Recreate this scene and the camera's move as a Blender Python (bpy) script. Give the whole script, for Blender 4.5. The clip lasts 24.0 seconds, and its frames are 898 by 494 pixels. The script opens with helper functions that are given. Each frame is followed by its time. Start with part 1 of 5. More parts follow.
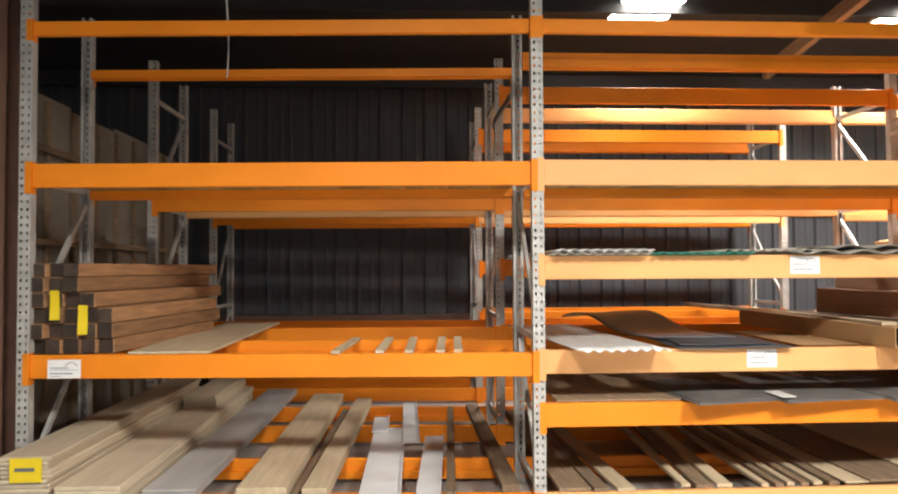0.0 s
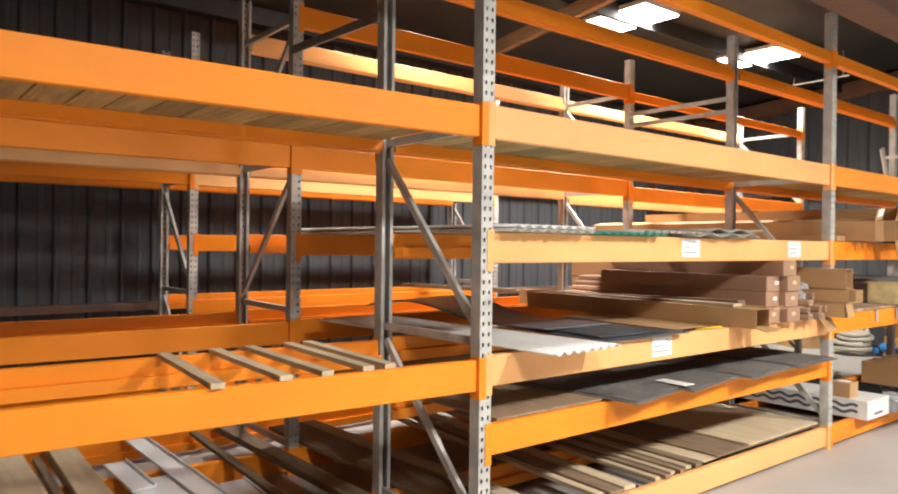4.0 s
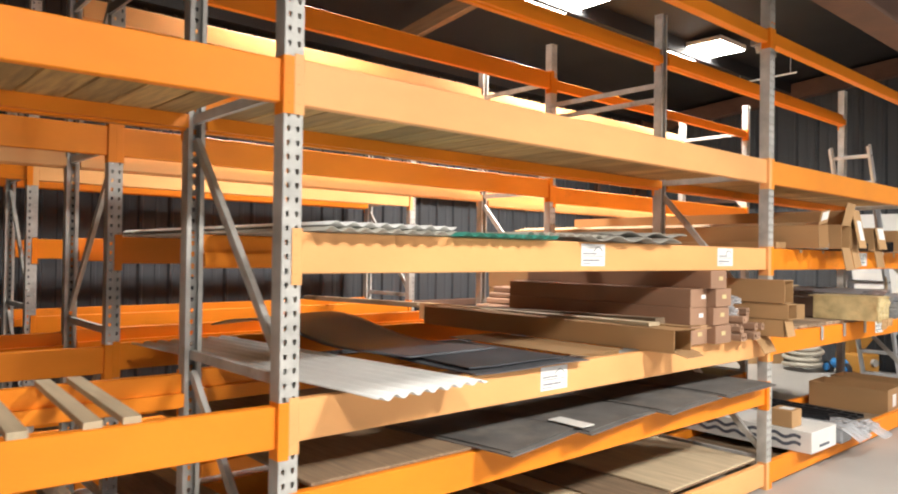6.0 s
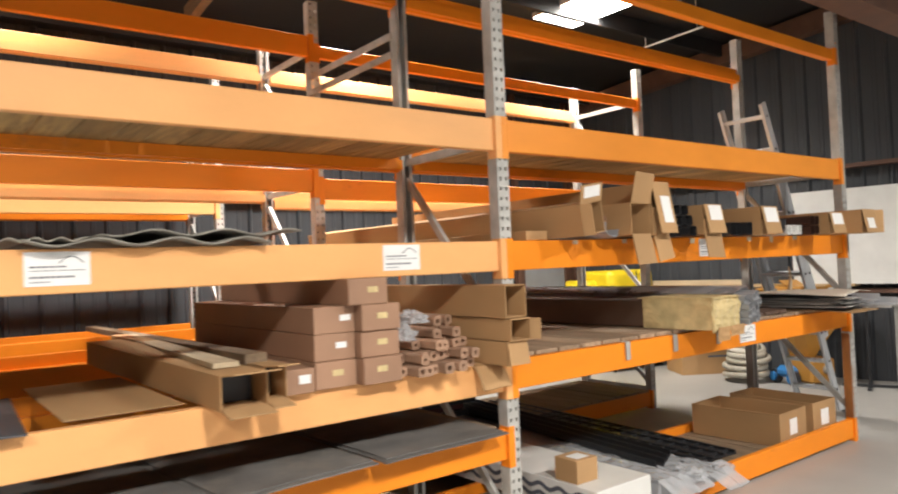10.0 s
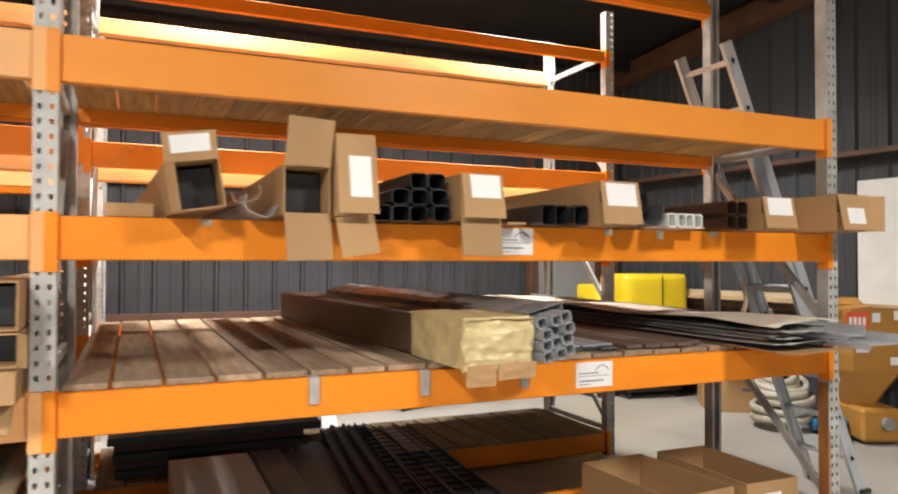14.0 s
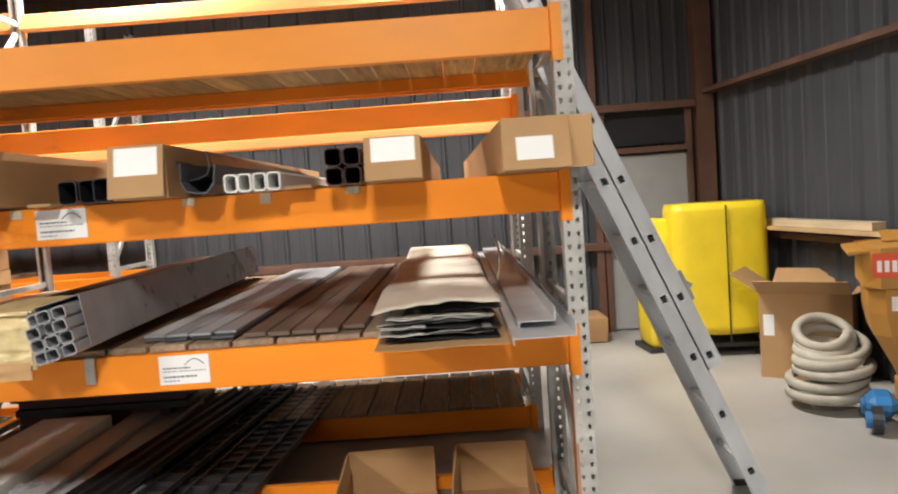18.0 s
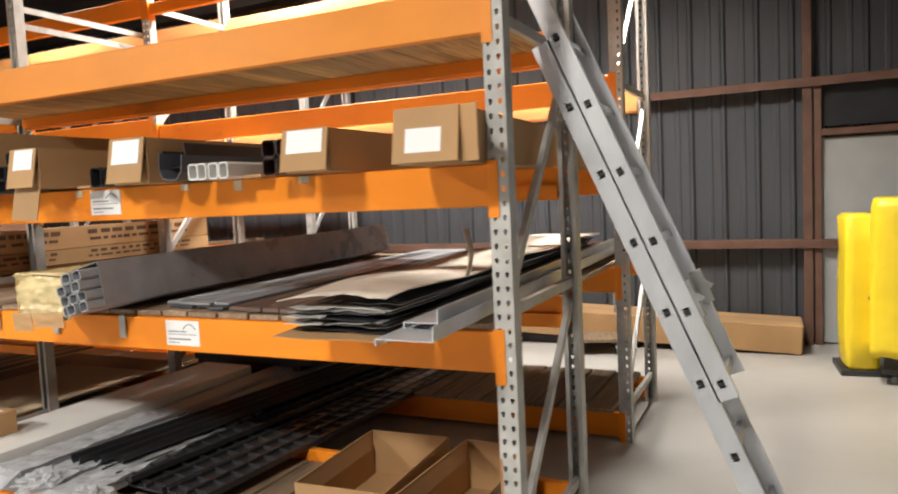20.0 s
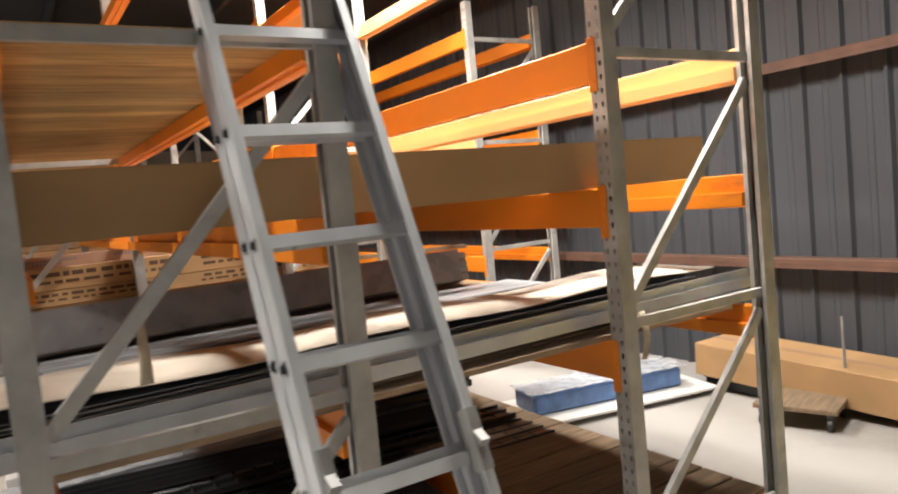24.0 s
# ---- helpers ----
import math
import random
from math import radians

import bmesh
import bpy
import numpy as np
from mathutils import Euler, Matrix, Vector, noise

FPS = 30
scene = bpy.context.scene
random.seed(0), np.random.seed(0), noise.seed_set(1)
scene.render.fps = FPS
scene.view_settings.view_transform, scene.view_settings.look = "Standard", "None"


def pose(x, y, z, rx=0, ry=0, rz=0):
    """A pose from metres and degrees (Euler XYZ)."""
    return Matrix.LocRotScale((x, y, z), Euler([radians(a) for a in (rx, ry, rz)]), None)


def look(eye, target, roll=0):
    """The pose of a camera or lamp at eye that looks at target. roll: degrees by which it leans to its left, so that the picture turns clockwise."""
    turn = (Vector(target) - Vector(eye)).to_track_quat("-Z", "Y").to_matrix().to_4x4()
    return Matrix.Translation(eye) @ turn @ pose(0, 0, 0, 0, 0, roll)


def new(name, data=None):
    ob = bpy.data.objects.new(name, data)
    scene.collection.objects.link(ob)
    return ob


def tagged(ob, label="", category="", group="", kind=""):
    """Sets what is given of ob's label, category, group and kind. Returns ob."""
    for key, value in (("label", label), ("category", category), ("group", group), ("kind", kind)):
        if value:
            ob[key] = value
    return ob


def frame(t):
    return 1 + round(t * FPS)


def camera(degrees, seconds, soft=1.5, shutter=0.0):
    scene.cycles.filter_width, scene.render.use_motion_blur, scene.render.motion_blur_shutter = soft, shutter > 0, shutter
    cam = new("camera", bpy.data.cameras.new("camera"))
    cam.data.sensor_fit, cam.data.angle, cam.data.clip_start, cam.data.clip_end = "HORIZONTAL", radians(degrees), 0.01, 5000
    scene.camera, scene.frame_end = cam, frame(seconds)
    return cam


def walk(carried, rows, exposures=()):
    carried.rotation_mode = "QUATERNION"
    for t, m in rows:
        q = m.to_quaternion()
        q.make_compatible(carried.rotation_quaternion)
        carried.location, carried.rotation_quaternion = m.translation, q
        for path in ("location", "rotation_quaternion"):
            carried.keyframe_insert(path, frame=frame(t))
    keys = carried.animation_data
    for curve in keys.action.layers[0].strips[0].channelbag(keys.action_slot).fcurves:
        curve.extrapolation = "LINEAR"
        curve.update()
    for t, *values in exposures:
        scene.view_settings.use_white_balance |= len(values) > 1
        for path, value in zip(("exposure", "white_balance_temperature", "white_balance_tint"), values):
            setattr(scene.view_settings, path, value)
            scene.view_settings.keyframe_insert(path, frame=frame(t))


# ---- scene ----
cam = camera(64.0, 24.0, 2.0, 0.5)
PATH = [
    (0, (0.085, 0.129, 1.616), (0.190, 2.126, 1.675), -0.3),
    (0.5, (-0.182, 0.351, 1.589), (0.016, 2.341, 1.628), -1.5),
    (1, (-0.392, 0.706, 1.581), (-0.274, 2.702, 1.629), -1.1),
    (1.5, (-0.618, 0.938, 1.578), (-0.467, 2.931, 1.619), -0.4),
    (3.5, (-1.422, 1.846, 1.627), (-0.529, 3.635, 1.663), -1.5),
    (4, (-1.43, 2.109, 1.627), (-0.173, 3.665, 1.621), 0.7),
    (4.5, (-1.164, 2.214, 1.626), (0.124, 3.744, 1.628), 0.4),
    (5, (-0.927, 2.31, 1.615), (0.41, 3.797, 1.653), 0.9),
    (5.5, (-0.668, 2.389, 1.619), (0.725, 3.824, 1.627), -0.4),
    (6, (-0.377, 2.414, 1.617), (0.95, 3.911, 1.638), 0.8),
    (6.5, (-0.088, 2.395, 1.618), (1.225, 3.903, 1.643), -0.4),
    (7, (0.196, 2.4, 1.617), (1.506, 3.911, 1.65), -0.5),
    (7.5, (0.587, 2.349, 1.596), (1.898, 3.859, 1.65), -0.7),
    (8, (0.956, 2.233, 1.607), (2.311, 3.703, 1.631), -1.0),
    (8.5, (1.266, 2.199, 1.601), (2.585, 3.701, 1.666), -0.5),
    (9, (1.586, 2.138, 1.605), (2.884, 3.657, 1.673), -1.9),
    (9.5, (1.913, 2.019, 1.605), (3.171, 3.571, 1.689), -0.3),
    (10, (2.234, 1.988, 1.585), (3.451, 3.574, 1.633), -2.4),
    (10.5, (2.64, 1.921, 1.579), (3.893, 3.477, 1.658), -2.3),
    (12.5, (3.897, 2.074, 1.553), (4.949, 3.774, 1.621), -1.8),
    (13, (4.258, 2.08, 1.523), (5.289, 3.792, 1.607), -1.4),
    (13.5, (4.578, 2.044, 1.548), (5.578, 3.774, 1.636), -1.5),
    (14, (4.952, 1.947, 1.538), (5.758, 3.777, 1.578), 0.1),
    (14.5, (5.364, 1.965, 1.507), (6.147, 3.803, 1.587), -1.1),
    (15, (5.734, 1.972, 1.507), (6.502, 3.816, 1.607), -2.2),
    (15.5, (6.115, 1.862, 1.499), (6.688, 3.776, 1.586), -1.0),
    (16, (6.5, 1.787, 1.515), (7.033, 3.714, 1.519), -2.1),
    (16.5, (6.869, 1.792, 1.574), (7.234, 3.759, 1.551), -3.0),
    (17, (7.258, 1.767, 1.566), (7.411, 3.76, 1.482), -2.1),
    (17.5, (7.623, 1.822, 1.651), (7.665, 3.817, 1.514), -3.4),
    (18, (8.024, 1.927, 1.622), (7.99, 3.922, 1.484), -4.1),
    (18.5, (8.352, 1.961, 1.568), (8.072, 3.937, 1.429), -2.9),
    (20.5, (9.67, 2.553, 1.621), (8.711, 4.303, 1.488), -3.4),
    (21, (9.898, 2.807, 1.639), (8.823, 4.49, 1.526), -3.4),
    (21.5, (10.092, 3.064, 1.634), (8.822, 4.602, 1.493), -2.5),
    (22, (10.259, 3.382, 1.646), (8.913, 4.856, 1.536), -3.6),
    (22.5, (10.358, 3.726, 1.642), (8.918, 5.109, 1.535), -2.5),
    (23, (10.395, 4.025, 1.698), (8.794, 5.22, 1.6), -2.2),
    (23.5, (10.43, 4.341, 1.713), (8.792, 5.485, 1.619), -4.0),
    (24, (10.461, 4.724, 1.72), (8.769, 5.779, 1.579), -5.5),
]
walk(cam, [(t, look(eye, target, roll)) for t, eye, target, roll in PATH], [(0, 0.14), (3, 0.25), (5, 0.25), (7, 0.08), (8.5, -0.06), (14, -0.2), (19, -0.08), (22, 0.1), (24, 0.12)])

# ---- light, world, exposure ----
world = bpy.data.worlds.new("world")
scene.world = world
world.use_nodes = True
world.node_tree.nodes["Background"].inputs[0].default_value = (0.35, 0.42, 0.5, 1)
world.node_tree.nodes["Background"].inputs[1].default_value = 0.0
scene.view_settings.exposure = 0.0

# ---- plan ----
COLX = [-2.28, 0.90, 4.68, 8.46]
RACKS = [(4.70, 5.63), (6.70, 7.66), (8.74, 9.64)]
CW, CD, TALL = 0.076, 0.07, 3.57
BEAM, DEEP = 0.152, 0.165
L0, LM, L1, L2, L3, L4, LB = 0.025, 0.595, 0.935, 1.54, 2.15, 3.145, 0.92
REAR, EAST = 9.95, 10.85


def roof_z(y):
    """Height of the sloping roof sheet."""
    return 4.265 + 0.12 * (8.4 - y)


LAMPS = [(2.55, 7.45, 4.305), (5.5, 7.35, 4.295), (8.25, 7.25, 4.295)]


# ---- materials ----
def material(name, base, rough=0.6, metal=0.0, vary=0.12, scale=6.0, bump=0.1, bump_scale=60.0, stretch=(1, 1, 1), stain=None, stain_at=0.62, per_object=0.0, coat=0.0, gloss=0.5):
    m = bpy.data.materials.new(name)
    m.use_nodes = True
    nt = m.node_tree
    b = nt.nodes["Principled BSDF"]
    b.inputs["Roughness"].default_value = rough
    b.inputs["Metallic"].default_value = metal
    b.inputs["Coat Weight"].default_value = coat
    b.inputs["Specular IOR Level"].default_value = gloss
    tc = nt.nodes.new("ShaderNodeTexCoord")
    mp = nt.nodes.new("ShaderNodeMapping")
    mp.inputs["Scale"].default_value = stretch
    nt.links.new(tc.outputs["Object"], mp.inputs["Vector"])
    info = nt.nodes.new("ShaderNodeObjectInfo")
    off = nt.nodes.new("ShaderNodeVectorMath")
    off.operation = "MULTIPLY_ADD"
    nt.links.new(info.outputs["Random"], off.inputs[0])
    off.inputs[1].default_value = (17.0, 23.0, 31.0)
    nt.links.new(mp.outputs["Vector"], off.inputs[2])
    n1 = nt.nodes.new("ShaderNodeTexNoise")
    n1.inputs["Scale"].default_value = scale
    n1.inputs["Detail"].default_value = 6
    nt.links.new(off.outputs[0], n1.inputs["Vector"])
    ramp = nt.nodes.new("ShaderNodeMapRange")
    ramp.inputs["From Min"].default_value, ramp.inputs["From Max"].default_value = 0.3, 0.7
    ramp.inputs["To Min"].default_value, ramp.inputs["To Max"].default_value = 1 - vary, 1 + vary
    nt.links.new(n1.outputs["Fac"], ramp.inputs["Value"])
    val = ramp.outputs["Result"]
    if per_object:
        r2 = nt.nodes.new("ShaderNodeMapRange")
        r2.inputs["To Min"].default_value, r2.inputs["To Max"].default_value = 1 - per_object, 1 + per_object
        nt.links.new(info.outputs["Random"], r2.inputs["Value"])
        mul = nt.nodes.new("ShaderNodeMath")
        mul.operation = "MULTIPLY"
        nt.links.new(val, mul.inputs[0])
        nt.links.new(r2.outputs["Result"], mul.inputs[1])
        val = mul.outputs[0]
    tint = nt.nodes.new("ShaderNodeVectorMath")
    tint.operation = "SCALE"
    tint.inputs[0].default_value = base
    nt.links.new(val, tint.inputs["Scale"])
    out = tint.outputs[0]
    if stain:
        n3 = nt.nodes.new("ShaderNodeTexNoise")
        n3.inputs["Scale"].default_value = scale * 0.35
        n3.inputs["Detail"].default_value = 8
        n3.inputs["Roughness"].default_value = 0.7
        nt.links.new(off.outputs[0], n3.inputs["Vector"])
        cr = nt.nodes.new("ShaderNodeMapRange")
        cr.inputs["From Min"].default_value, cr.inputs["From Max"].default_value = stain_at - 0.06, stain_at + 0.08
        nt.links.new(n3.outputs["Fac"], cr.inputs["Value"])
        mix = nt.nodes.new("ShaderNodeMix")
        mix.data_type = "RGBA"
        nt.links.new(cr.outputs["Result"], mix.inputs[0])
        nt.links.new(out, mix.inputs[6])
        mix.inputs[7].default_value = (*stain, 1)
        out = mix.outputs[2]
    nt.links.new(out, b.inputs["Base Color"])
    n2 = nt.nodes.new("ShaderNodeTexNoise")
    n2.inputs["Scale"].default_value = bump_scale
    n2.inputs["Detail"].default_value = 4
    nt.links.new(off.outputs[0], n2.inputs["Vector"])
    rr = nt.nodes.new("ShaderNodeMapRange")
    rr.inputs["To Min"].default_value, rr.inputs["To Max"].default_value = max(0.02, rough - 0.12), min(1, rough + 0.12)
    nt.links.new(n1.outputs["Fac"], rr.inputs["Value"])
    nt.links.new(rr.outputs["Result"], b.inputs["Roughness"])
    bp = nt.nodes.new("ShaderNodeBump")
    bp.inputs["Strength"].default_value = bump
    bp.inputs["Distance"].default_value = 0.01
    nt.links.new(n2.outputs["Fac"], bp.inputs["Height"])
    nt.links.new(bp.outputs["Normal"], b.inputs["Normal"])
    return m


ORANGE = material("orange_paint", (0.86, 0.262, 0.018), 0.45, 0, 0.09, 4, 0.05, 90, (0.4, 1, 1), stain=(0.38, 0.12, 0.03), stain_at=0.68, gloss=0.22)
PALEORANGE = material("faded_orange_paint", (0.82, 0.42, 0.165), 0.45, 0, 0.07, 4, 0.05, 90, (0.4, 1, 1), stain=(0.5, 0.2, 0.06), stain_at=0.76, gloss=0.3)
# paler orange for the upper rear beams, with the lamp glare in the colour
LITORANGE = material("lamplit_orange_paint", (0.82, 0.45, 0.18), 0.45, 0, 0.07, 4, 0.05, 90, (0.4, 1, 1), stain=(0.5, 0.28, 0.12), stain_at=0.74, gloss=0.3)
MIDORANGE = material("sun_faded_orange_paint", (0.86, 0.31, 0.045), 0.42, 0, 0.08, 4, 0.05, 90, (0.4, 1, 1), stain=(0.45, 0.15, 0.04), stain_at=0.72, gloss=0.3)
GALV = material("galvanised_steel", (0.46, 0.455, 0.435), 0.5, 0.15, 0.2, 9, 0.08, 60, stain=(0.20, 0.17, 0.14), stain_at=0.66)
DARKSTEEL = material("dull_steel", (0.30, 0.30, 0.29), 0.55, 0.3, 0.2, 12, 0.06, 60)
PINE = material("pine_wood", (0.50, 0.34, 0.18), 0.7, 0, 0.22, 5, 0.2, 30, (8, 0.7, 8), per_object=0.18)
PALEPINE = material("pale_board", (0.52, 0.42, 0.28), 0.7, 0, 0.14, 4, 0.15, 40, (6, 0.6, 6), per_object=0.12)
DECKWOOD = material("worn_deck_wood", (0.33, 0.235, 0.155), 0.8, 0, 0.28, 5, 0.3, 30, (8, 0.7, 8), stain=(0.15, 0.10, 0.07), stain_at=0.62, per_object=0.22)
OLDWOOD = material("weathered_wood", (0.23, 0.16, 0.10), 0.8, 0, 0.3, 5, 0.3, 30, (8, 0.7, 8), per_object=0.25)
TIMBER = material("cedar_timber", (0.30, 0.16, 0.075), 0.75, 0, 0.3, 5, 0.3, 30, (8, 0.7, 8), per_object=0.3)
CARD = material("cardboard", (0.42, 0.25, 0.115), 0.8, 0, 0.12, 3, 0.05, 40, (1, 0.3, 1), per_object=0.1)
KRAFT = material("brown_wrap", (0.33, 0.19, 0.12), 0.65, 0, 0.12, 3, 0.1, 25, per_object=0.12)
WHITE = material("white_label", (0.80, 0.80, 0.80), 0.5, 0, 0.03, 10, 0.02)
INK = material("label_ink", (0.10, 0.11, 0.14), 0.6, 0, 0.05, 10, 0.02)
YELLOW = material("yellow_tarp", (0.80, 0.60, 0.02), 0.45, 0, 0.06, 5, 0.25, 12)
CONCRETE = material("concrete_floor", (0.37, 0.355, 0.335), 0.5, 0, 0.14, 0.9, 0.08, 25, stain=(0.26, 0.245, 0.23), stain_at=0.6)
WALLMETAL = material("wall_sheet", (0.050, 0.055, 0.064), 0.6, 0.0, 0.15, 1.2, 0.05, 30, (1, 1, 0.25))
ROOFMETAL = material("roof_sheet", (0.022, 0.022, 0.024), 0.6, 0.2, 0.2, 1.5, 0.05, 30)
RUST = material("red_oxide_steel", (0.125, 0.064, 0.043), 0.65, 0.1, 0.25, 5, 0.1, 40)
RAFTER = material("rafter_wood", (0.24, 0.15, 0.08), 0.7, 0, 0.2, 4, 0.2, 30, (8, 0.7, 8))
ALU = material("aluminium", (0.60, 0.62, 0.65), 0.42, 0.4, 0.12, 6, 0.06, 60, (1, 1, 0.4))
RUBBER = material("dark_grey_sheet", (0.075, 0.08, 0.092), 0.6, 0, 0.25, 3, 0.15, 50, stain=(0.15, 0.15, 0.16), stain_at=0.64)
BLACK = material("black_plastic", (0.022, 0.023, 0.026), 0.4, 0, 0.15, 6, 0.03)
GREYP = material("grey_plastic", (0.30, 0.31, 0.33), 0.4, 0, 0.1, 6, 0.03)
WHITEP = material("white_plastic", (0.72, 0.72, 0.70), 0.4, 0, 0.05, 5, 0.05)
MAROON = material("maroon_sheet", (0.07, 0.018, 0.02), 0.5, 0, 0.25, 3, 0.1, 40)
PARTITION = material("partition_board", (0.25, 0.22, 0.18), 0.85, 0, 0.15, 2.5, 0.1, 30)
GREEN = material("green_sheet", (0.03, 0.22, 0.17), 0.4, 0, 0.1, 5, 0.05)
BLUE = material("blue_plastic", (0.03, 0.17, 0.42), 0.35, 0, 0.1, 5, 0.05)
RED = material("red_print", (0.75, 0.09, 0.03), 0.6, 0, 0.05, 8, 0.02)
HOSE = material("cream_hose", (0.38, 0.35, 0.29), 0.6, 0, 0.12, 8, 0.1)
DOORPAINT = material("grey_door_paint", (0.33, 0.34, 0.34), 0.5, 0, 0.06, 3, 0.04)


def glow(name, colour, strength):
    m = bpy.data.materials.new(name)
    m.use_nodes = True
    b = m.node_tree.nodes["Principled BSDF"]
    b.inputs["Base Color"].default_value = (0.8, 0.8, 0.8, 1)
    b.inputs["Emission Color"].default_value = (*colour, 1)
    b.inputs["Emission Strength"].default_value = strength
    return m


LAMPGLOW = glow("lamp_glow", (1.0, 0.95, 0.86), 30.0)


# ---- builders ----
def part(name, bm, mat, parent=None, label="", smooth=False):
    me = bpy.data.meshes.new(name)
    bmesh.ops.recalc_face_normals(bm, faces=bm.faces[:])
    if smooth:
        for f in bm.faces:
            f.smooth = True
    bm.to_mesh(me)
    bm.free()
    for m in (mat if isinstance(mat, (list, tuple)) else [mat]):
        me.materials.append(m)
    ob = new(name, me)
    if parent:
        ob.parent = parent
    if label:
        ob["label"] = label
    return ob


def again(name, src, parent, m=None):
    """Another object on the mesh of src."""
    ob = new(name, src.data)
    ob.parent = parent
    if m is not None:
        ob.matrix_basis = m
    return ob


def thing(name, at=(0, 0, 0), label="", category="", group="", kind="", rz=0.0, size=1.0):
    ob = new(name)
    ob.empty_display_size = 0.1
    ob.matrix_basis = pose(*at, 0, 0, rz) @ Matrix.Scale(size, 4)
    return tagged(ob, label, category, group, kind)


def slab(bm, x0, x1, y0, y1, z0, z1, bevel=0.0, mi=0):
    r = bmesh.ops.create_cube(bm, size=1)
    vs = r["verts"]
    for v in vs:
        v.co = ((x0 + x1) / 2 + v.co.x * (x1 - x0), (y0 + y1) / 2 + v.co.y * (y1 - y0), (z0 + z1) / 2 + v.co.z * (z1 - z0))
    fs = {f for v in vs for f in v.link_faces}
    for f in fs:
        f.material_index = mi
    if bevel:
        es = list({e for v in vs for e in v.link_edges})
        bmesh.ops.bevel(bm, geom=es, offset=bevel, segments=1, affect="EDGES")
    return vs


def box(x0, x1, y0, y1, z0, z1, bevel=0.0):
    bm = bmesh.new()
    slab(bm, x0, x1, y0, y1, z0, z1, bevel)
    return bm


def bar(bm, a, b, w, d, up=(0, 0, 1), mi=0):
    """A square bar from a to b."""
    a, b = Vector(a), Vector(b)
    f = (b - a).normalized()
    s = f.cross(Vector(up))
    s = s.normalized() if s.length > 1e-4 else f.cross(Vector((1, 0, 0))).normalized()
    u = s.cross(f)
    ring = [[bm.verts.new(p + s * i * w / 2 + u * j * d / 2) for i, j in ((-1, -1), (1, -1), (1, 1), (-1, 1))] for p in (a, b)]
    for k in range(4):
        bm.faces.new((ring[0][k], ring[0][(k + 1) % 4], ring[1][(k + 1) % 4], ring[1][k])).material_index = mi
    bm.faces.new(ring[0][::-1]).material_index = mi
    bm.faces.new(ring[1]).material_index = mi


def rod(bm, a, b, r, n=10, caps=True):
    a, b = Vector(a), Vector(b)
    f = (b - a).normalized()
    s = f.cross(Vector((0, 0, 1)))
    s = s.normalized() if s.length > 1e-4 else Vector((1, 0, 0))
    u = s.cross(f)
    rings = [[bm.verts.new(p + (s * math.cos(k * math.tau / n) + u * math.sin(k * math.tau / n)) * r) for k in range(n)] for p in (a, b)]
    for k in range(n):
        bm.faces.new((rings[0][k], rings[0][(k + 1) % n], rings[1][(k + 1) % n], rings[1][k]))
    if caps:
        bm.faces.new(rings[0][::-1])
        bm.faces.new(rings[1])


def tube_along(bm, pts, r, n=8):
    pts = [Vector(p) for p in pts]
    rings = []
    for i, p in enumerate(pts):
        f = (pts[min(i + 1, len(pts) - 1)] - pts[max(i - 1, 0)]).normalized()
        s = f.cross(Vector((0, 0, 1)))
        s = s.normalized() if s.length > 1e-4 else Vector((1, 0, 0))
        u = s.cross(f)
        rings.append([bm.verts.new(p + (s * math.cos(k * math.tau / n) + u * math.sin(k * math.tau / n)) * r) for k in range(n)])
    for a, b in zip(rings, rings[1:]):
        for k in range(n):
            bm.faces.new((a[k], a[(k + 1) % n], b[(k + 1) % n], b[k]))
    bm.faces.new(rings[0][::-1])
    bm.faces.new(rings[-1])


def sheet(bm, xs, ys, height, thick, mi=0):
    """A sheet over the grid xs by ys with the height given by a function, and a thickness."""
    top = [[bm.verts.new((x, y, height(x, y))) for y in ys] for x in xs]
    low = [[bm.verts.new((x, y, height(x, y) - thick)) for y in ys] for x in xs]
    nx, ny = len(xs), len(ys)
    for i in range(nx - 1):
        for j in range(ny - 1):
            bm.faces.new((top[i][j], top[i + 1][j], top[i + 1][j + 1], top[i][j + 1])).material_index = mi
            bm.faces.new((low[i][j], low[i][j + 1], low[i + 1][j + 1], low[i + 1][j])).material_index = mi
    for i in range(nx - 1):
        bm.faces.new((top[i][0], low[i][0], low[i + 1][0], top[i + 1][0])).material_index = mi
        bm.faces.new((top[i][-1], top[i + 1][-1], low[i + 1][-1], low[i][-1])).material_index = mi
    for j in range(ny - 1):
        bm.faces.new((top[0][j], top[0][j + 1], low[0][j + 1], low[0][j])).material_index = mi
        bm.faces.new((top[-1][j], low[-1][j], low[-1][j + 1], top[-1][j + 1])).material_index = mi


def extruded(prof, length, place=None):
    """A closed profile of (x, z) points drawn out along y; place moves each point."""
    bm = bmesh.new()
    ends = [[bm.verts.new((u, y, v)) for u, v in prof] for y in (0, length)]
    n = len(prof)
    for k in range(n):
        bm.faces.new((ends[0][k], ends[0][(k + 1) % n], ends[1][(k + 1) % n], ends[1][k]))
    bm.faces.new(ends[0][::-1])
    bm.faces.new(ends[1])
    if place:
        for v in bm.verts:
            v.co = place(v.co.copy())
    return bm


def span(a, b, n):
    return [a + (b - a) * k / n for k in range(n + 1)]


# ---- structure ----
WX0, WX1, WY0 = -7.0, 13.0, -5.0


